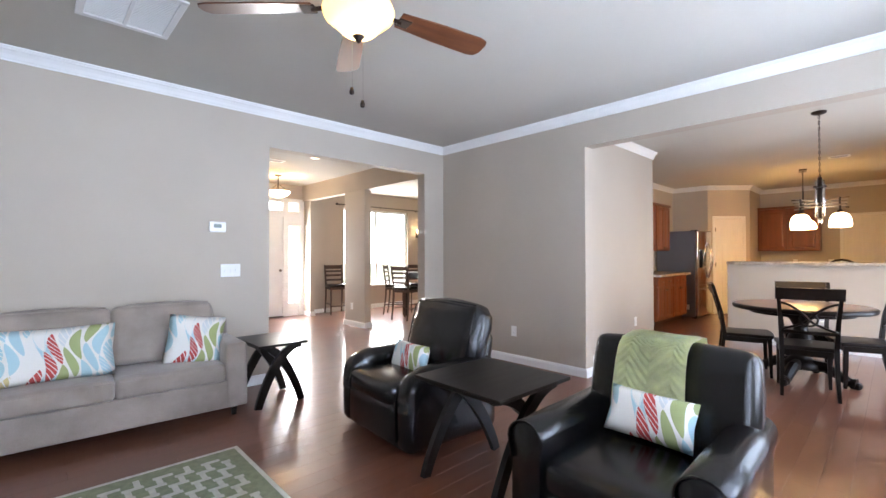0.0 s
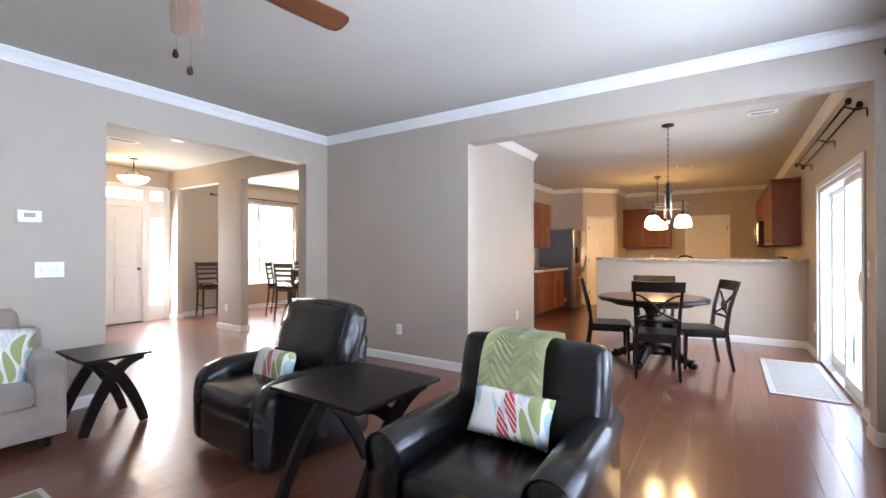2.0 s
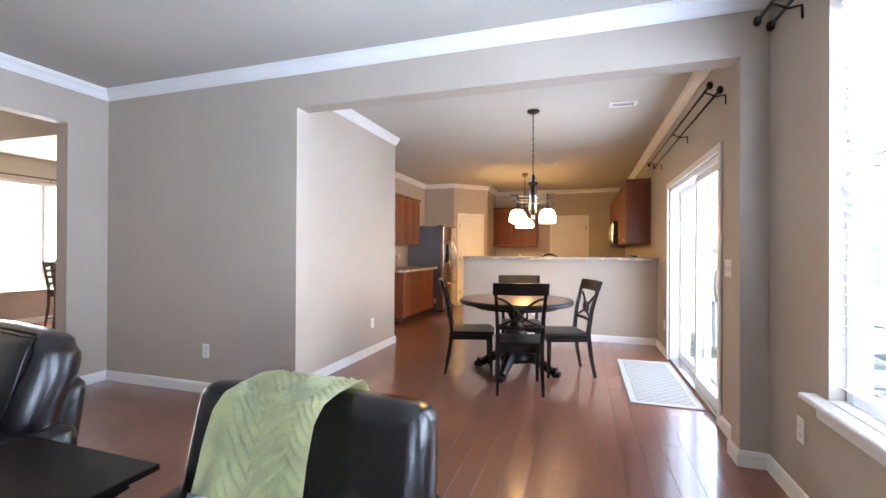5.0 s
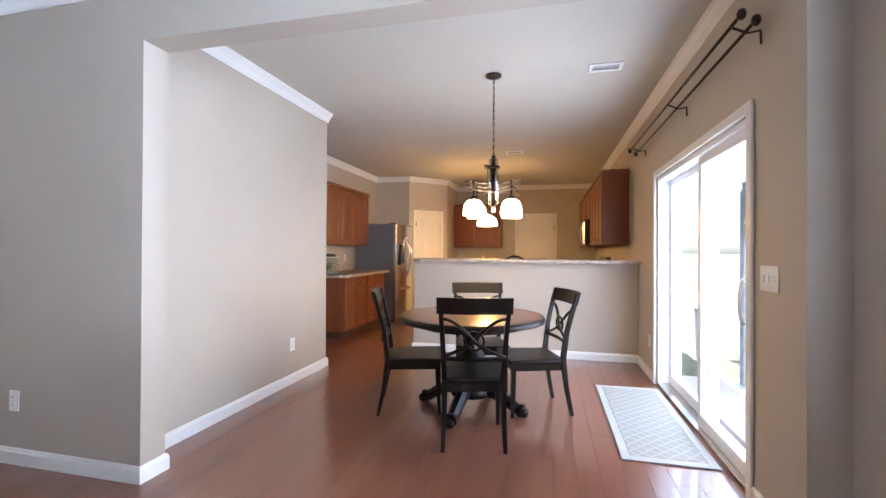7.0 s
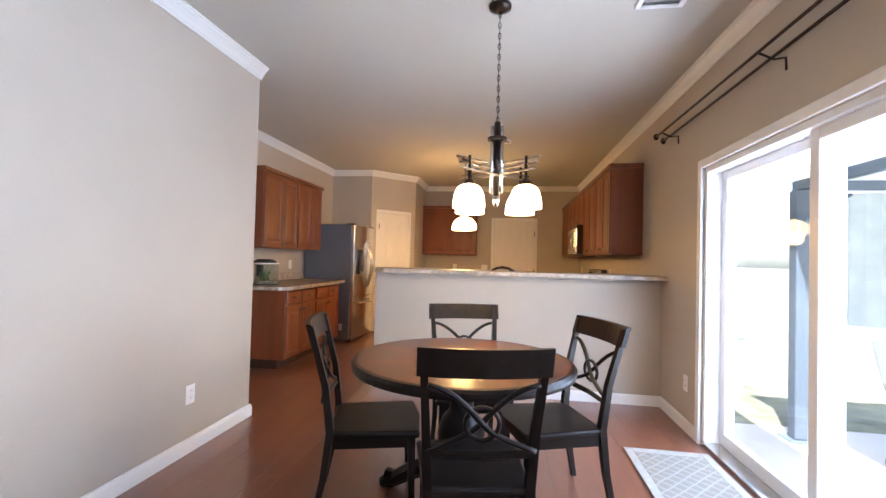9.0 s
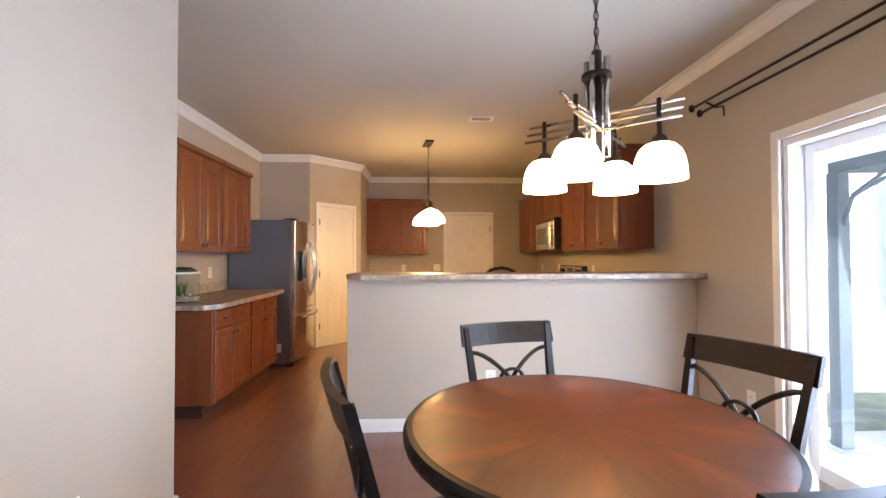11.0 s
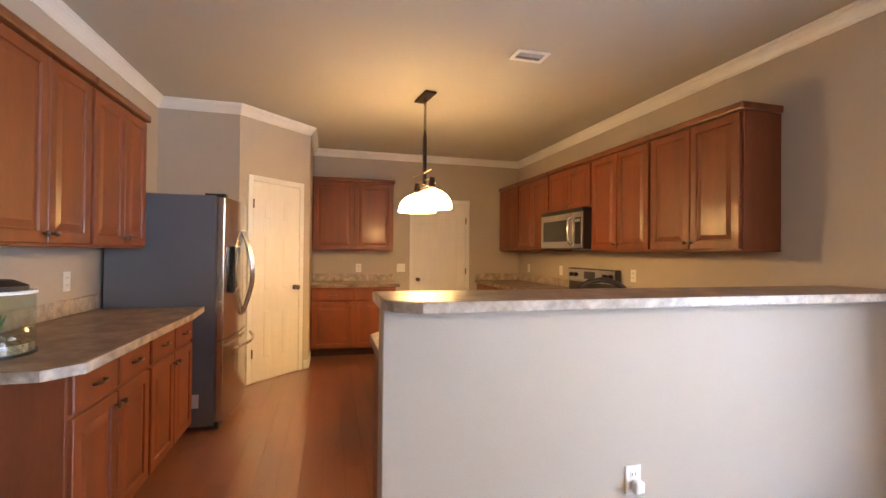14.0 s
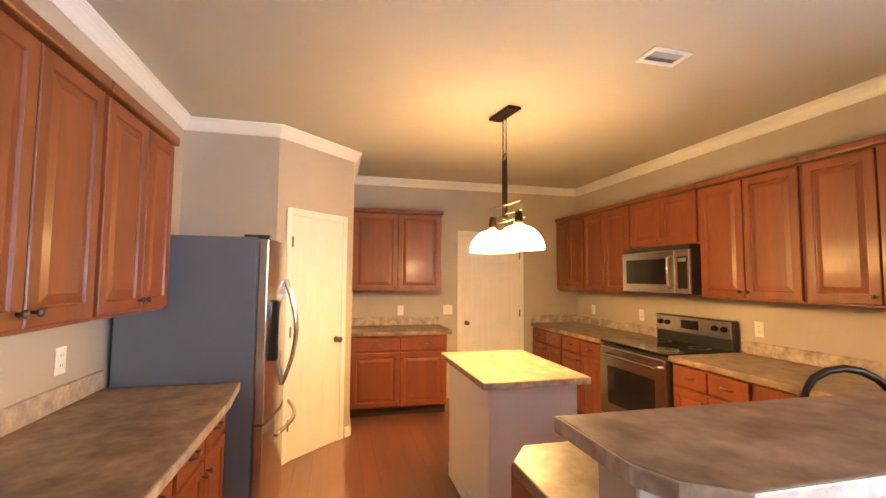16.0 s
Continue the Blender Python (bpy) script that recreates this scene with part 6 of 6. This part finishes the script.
def counter_stool():
    """Faces +x; origin under the middle of the seat."""
    c = thing("counter_stool", (0, 0, 0), "dark brown ladder-back counter stool with a black seat", "bar stool", "ladder-back counter stools")
    part("seat", box(-0.20, 0.21, -0.21, 0.21, 0.585, 0.64, 0.018, seg=2), "leather", c, "padded black seat", smooth=True)
    part("seat_frame", box(-0.19, 0.20, -0.20, 0.20, 0.53, 0.584, 0.004), "stool", c)
    for s in (-1, 1):
        part("leg", tube([(0.18, s * 0.18, 0.53), (0.185, s * 0.185, 0)], [0.022, 0.016], 4), "stool", c)
        part("back_post", tube([(-0.24, s * 0.185, 0.0), (-0.19, s * 0.18, 0.4), (-0.185, s * 0.18, 0.62), (-0.25, s * 0.19, 1.05)], [0.016, 0.021, 0.022, 0.017], 4), "stool", c)
        part("stretcher", tube([(-0.21, s * 0.182, 0.22), (0.183, s * 0.183, 0.22)], 0.012, 5), "stool", c)
    part("footrail", tube([(0.183, -0.18, 0.18), (0.183, 0.18, 0.18)], 0.014, 5), "stool", c)
    for z, h in ((0.72, 0.022), (0.82, 0.022), (0.91, 0.022), (1.0, 0.04)):
        x = -0.185 - 0.065 * (z - 0.62) / 0.43
        part("slat", box(x - 0.009, x + 0.009, -0.175, 0.175, z - h, z + h, 0.004), "stool", c)
    return c


_cs = counter_stool()
_cs.matrix_world = pose(5.53, 8.62, 0, 0, 0, -102)
copy_thing(_cs, pose(6.11, 6.93, 0, 0, 0, 15))
copy_thing(_cs, pose(6.42, 7.66, 0, 0, 0, -50))
copy_thing(_cs, pose(7.02, 7.66, 0, 0, 0, -120))


def counter_table():
    t = thing("counter_table", pose(6.88, 6.92, 0), "dark square counter-height table in the front room", "table")
    part("tabletop", box(-0.55, 0.55, -0.5, 0.5, 0.87, 0.91, 0.006), "espresso", t)
    part("apron", box(-0.48, 0.48, -0.43, 0.43, 0.78, 0.868, 0.004), "espresso", t)
    for sx in (-1, 1):
        for sy in (-1, 1):
            part("leg", tube([(sx * 0.45, sy * 0.40, 0.78), (sx * 0.45, sy * 0.40, 0)], [0.045, 0.035], 4), "espresso", t)


counter_table()


def entry_pendant():
    p = thing("entry_pendant", (3.99, 8.04, LC), "semi-flush entry lamp with a lit white glass bowl", "ceiling lamp")
    part("canopy", lathe([(0, -0.001), (0.065, -0.001), (0.06, -0.02), (0, -0.03)], 20), "bronze", p, smooth=True)
    part("rod", tube([(0, 0, -0.02), (0, 0, -0.30)], 0.010, 8), "bronze", p, smooth=True)
    for k in range(3):
        a = 2 * math.pi * k / 3
        part("arm", tube([(0, 0, -0.16), (0.13 * math.cos(a), 0.13 * math.sin(a), -0.24), (0.19 * math.cos(a), 0.19 * math.sin(a), -0.30)], 0.005, 5), "bronze", p)
    part("bowl", lathe([(0.215, -0.30), (0.20, -0.335), (0.15, -0.38), (0.07, -0.41), (0.0, -0.415), (0.0, -0.405), (0.07, -0.40), (0.145, -0.37), (0.20, -0.30)], 28), "shade", p, "glowing white glass bowl", smooth=True)
    lamp("entry_bulb", "POINT", Matrix.Translation((3.99, 8.04, 2.50)), 2.2, WARM, radius=0.08)


entry_pendant()


# wall-hung stand-in for a lit chandelier glass in the front room
def sconce():
    s = thing("wall_sconce", T(8.08, YE, 1.80) @ FNY, "small lit glass wall sconce standing in for a front-room chandelier glass", "wall lamp")
    part("backplate", box(-0.05, 0.05, 0.0005, 0.015, -0.09, 0.09, 0.005), "bronze", s)
    part("arm", tube([(0, 0.012, -0.03), (0, 0.08, -0.06), (0, 0.11, -0.02)], 0.008, 6), "bronze", s, smooth=True)
    part("shade", lathe([(0.02, -0.03), (0.05, -0.01), (0.07, 0.05), (0.08, 0.12), (0.076, 0.12), (0.066, 0.05), (0.045, 0.0)], 20, (0, 0.11, 0)), "shade", s, "lit frosted glass cup", smooth=True)


sconce()


def downlight(x, y, z):
    d = thing("recessed_light", (x, y, z), "round recessed ceiling light, lit", "ceiling light")
    part("trim_ring", lathe([(0.065, -0.001), (0.085, -0.001), (0.085, -0.008), (0.065, -0.008)], 24), "trim", d)
    part("lens", lathe([(0, -0.003), (0.064, -0.003), (0.064, -0.001), (0, -0.001)], 24), "shade", d, "glowing lens")


downlight(3.82, 6.27, LC)
register("ceiling_vent", pose(3.40, 6.86, LC, 0, 0, 90), 0.17, 0.36, 7, "white slatted ceiling vent in the entry")

# ---------------------------------------------------------------- outdoors
tagged(part("ground", box(-400, 400, -400, 400, -0.36, -0.17), "grass"), "mown dry lawn out to the horizon", "lawn", kind="structure")
tagged(part("patio", box(2.0, 8.40, -4.9, YS - 0.23, -0.25, -0.15), "concrete"), "pale concrete patio slab", "patio", kind="structure")
tagged(part("front_walk", box(2.6, 6.0, YE + 0.16, YE + 3.5, -0.155, -0.06), "concrete"), "pale concrete front walk", "walkway", kind="structure")


def gazebo():
    g = thing("gazebo", (6.76, -3.05, -0.15), "grey metal patio gazebo with a pale canopy", "gazebo")
    M.setdefault("gaz", material("grey_powder_coat", (0.09, 0.12, 0.16), 0.5, vary=0.05))
    M.setdefault("canvas", material("pale_canvas", (0.62, 0.66, 0.66), 0.9, vary=0.05, bump=0.03, bump_scale=200))
    h, hw = 2.06, 1.35
    for sx in (-1, 1):
        for sy in (-1, 1):
            p = part("post", box(sx * hw - 0.05, sx * hw + 0.05, sy * hw - 0.05, sy * hw + 0.05, 0.012, h, 0.006), "gaz", g)
            part("foot_plate", box(sx * hw - 0.11, sx * hw + 0.11, sy * hw - 0.11, sy * hw + 0.11, 0.0, 0.012, 0.002), "gaz", p)
            for d in ((-sx, 0), (0, -sy)):
                part("brace", tube([(sx * hw + d[0] * 0.03, sy * hw + d[1] * 0.03, h - 0.42), (sx * hw + d[0] * 0.12, sy * hw + d[1] * 0.12, h - 0.18), (sx * hw + d[0] * 0.38, sy * hw + d[1] * 0.38, h - 0.03)], 0.016, 6), "gaz", p)
    b = bmesh.new()
    for s in (-1, 1):
        box(-hw - 0.05, hw + 0.05, s * hw - 0.03, s * hw + 0.03, h, h + 0.08, 0.004, b)
        box(s * hw - 0.03, s * hw + 0.03, -hw + 0.03, hw - 0.03, h, h + 0.08, 0.004, b)
    part("top_frame", b, "gaz", g)
    r = bmesh.new()
    e = hw + 0.18
    cs = [r.verts.new(v) for v in ((-e, -e, h + 0.085), (e, -e, h + 0.085), (e, e, h + 0.085), (-e, e, h + 0.085))]
    tp = [r.verts.new(v) for v in ((-0.3, -0.3, h + 0.75), (0.3, -0.3, h + 0.75), (0.3, 0.3, h + 0.75), (-0.3, 0.3, h + 0.75))]
    for i in range(4):
        r.faces.new((cs[i], cs[(i + 1) % 4], tp[(i + 1) % 4], tp[i]))
    r.faces.new(tp)
    bmesh.ops.solidify(r, geom=r.faces[:], thickness=0.01)
    part("canopy", r, "canvas", g, "pale canvas roof")
    # added sheet; stands in for a pale shape farther off
    c = bmesh.new()
    rows = []
    for i in range(25):
        y = hw - 0.30 - 2.2 * i / 24
        x = hw + 0.04 * math.sin(i * 1.7)
        rows.append([c.verts.new((x, y, 0.95)), c.verts.new((x, y, h - 0.02))])
    for p, q in zip(rows, rows[1:]):
        c.faces.new((p[0], q[0], q[1], p[1]))
    bmesh.ops.solidify(c, geom=c.faces[:], thickness=0.006)
    part("side_curtain", c, "canvas", g, "pale canvas side curtain standing in for a distant pale shape")


gazebo()


def trash_bin():
    t = thing("patio_bin", (9.25, -1.68, -0.169), "tall blue-grey plastic bin on the grass beside the patio", "bin")
    M.setdefault("bin", material("blue_grey_plastic", (0.22, 0.27, 0.36), 0.5, vary=0.05))
    b = prism([(-0.11, -0.11), (0.11, -0.11), (0.11, 0.11), (-0.11, 0.11)], 0.0, 0.66, 0.015)
    for v in b.verts:
        k = 0.85 + 0.15 * v.co.z / 0.66
        v.co.x *= k
        v.co.y *= k
    part("body", b, "bin", t)
    part("lid", prism([(-0.12, -0.12), (0.12, -0.12), (0.12, 0.12), (-0.12, 0.12)], 0.661, 0.70, 0.012), "bin", t)


trash_bin()


def patio_chair():
    """Faces -x; origin under the middle of the seat."""
    c = thing("patio_chair", pose(7.60, -2.45, -0.147, 0, 0, 25), "grey metal patio chair with pale cushions under the gazebo", "chair")
    for sx in (-1, 1):
        for sy in (-1, 1):
            part("leg", tube([(sx * 0.24, sy * 0.25, 0.36), (sx * 0.29, sy * 0.28, 0.0)], 0.018, 6), "gaz", c)
    for sy in (-1, 1):
        part("armrest", tube([(-0.26, sy * 0.28, 0.36), (-0.28, sy * 0.30, 0.58), (-0.20, sy * 0.30, 0.61), (0.24, sy * 0.29, 0.58), (0.27, sy * 0.27, 0.36)], 0.016, 6), "gaz", c)
    part("seat_frame", box(-0.27, 0.27, -0.27, 0.27, 0.34, 0.37, 0.008), "gaz", c)
    part("seat_cushion", soft_box(-0.28, 0.22, -0.26, 0.26, 0.371, 0.46, 0.03, 0.012), "canvas", c, "pale canvas cushion", smooth=True)
    b = soft_box(-0.05, 0.05, -0.26, 0.26, 0.0, 0.50, 0.03, 0.012)
    b.transform(Matrix.Translation((0.25, 0, 0.40)) @ Matrix.Rotation(radians(14), 4, "Y"))
    part("back_cushion", b, "canvas", c, "pale canvas cushion", smooth=True)


patio_chair()


def patio_rug():
    r = thing("patio_rug", (6.65, -2.45, -0.149), "pale striped outdoor rug on the patio", "rug")
    M.setdefault("jute", material("grey_outdoor_weave", (0.22, 0.23, 0.22), 0.95, vary=0.1, scale=25, bump=0.1, bump_scale=200))
    part("ground", box(-0.85, 0.85, -0.9, 0.72, 0.0, 0.006, 0.002), "jute", r)
    for k in range(6):
        x = -0.70 + 0.28 * k
        part("stripe", box(x - 0.05, x + 0.05, -0.86, 0.68, 0.0062, 0.0075), "canvas", r, "pale woven stripe")


patio_rug()


# added glowing walls; they stand in for the overbright distance outdoors
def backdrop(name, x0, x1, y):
    tagged(part(name, box(x0, x1, y, y + 0.05, -0.15, 14), "backdrop"), "plain glowing wall added for the bright distance beyond the garden", "backdrop", kind="structure")


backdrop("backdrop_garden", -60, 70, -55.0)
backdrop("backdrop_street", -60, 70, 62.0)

# ---------------------------------------------------------------- floor boards
BW, BL = 0.127, 1.25
_floor = bpy.data.objects["floor"]
_shared = {}


def board_mesh(length):
    key = round(length, 2)
    if key not in _shared:
        b = box(0.0003, key - 0.0003, 0.0003, BW - 0.0003, -0.0115, 0.0, 0.0007)
        me = bpy.data.meshes.new("floor_board")
        b.to_mesh(me)
        b.free()
        me.materials.append(M["floor"])
        _shared[key] = me
    return _shared[key]


_rest_v, _rest_f = [], []
_count = 0
_rows = int((YE + 0.15 - (YW - 0.1)) / BW) + 1
for _r in range(_rows):
    _y = YW - 0.1 + _r * BW
    _rnd = random.Random(_r)
    _x = XBACK - 0.1 - _rnd.uniform(0, 0.9)
    while _x < XF + 0.1:
        _l = _rnd.choice((0.75, 0.95, 1.1, 1.25, 1.4))
        if _count < 296 and 1.2 < _x < 7.3 and YS - 0.1 < _y < 4.5 and not (4.9 < _x and _y > YB):
            o = new("floor_board", board_mesh(_l))
            o.parent = _floor
            o.location = (_x, _y, 0)
            _count += 1
        else:
            k = len(_rest_v)
            e = 0.0003
            _rest_v += [(_x + e, _y + e, -0.0115), (_x + _l - e, _y + e, -0.0115), (_x + _l - e, _y + BW - e, -0.0115), (_x + e, _y + BW - e, -0.0115)]
            _rest_v += [(_x + 2 * e, _y + 2 * e, 0), (_x + _l - 2 * e, _y + 2 * e, 0), (_x + _l - 2 * e, _y + BW - 2 * e, 0), (_x + 2 * e, _y + BW - 2 * e, 0)]
            _rest_f += [(k + 4, k + 5, k + 6, k + 7)] + [(k + i, k + (i + 1) % 4, k + 4 + (i + 1) % 4, k + 4 + i) for i in range(4)]
        _x += _l
_me = bpy.data.meshes.new("far_boards")
_me.from_pydata(_rest_v, [], _rest_f)
_me.materials.append(M["floor"])
_far = new("far_boards", _me)
_far.parent = _floor
_far["kind"] = "stuff"
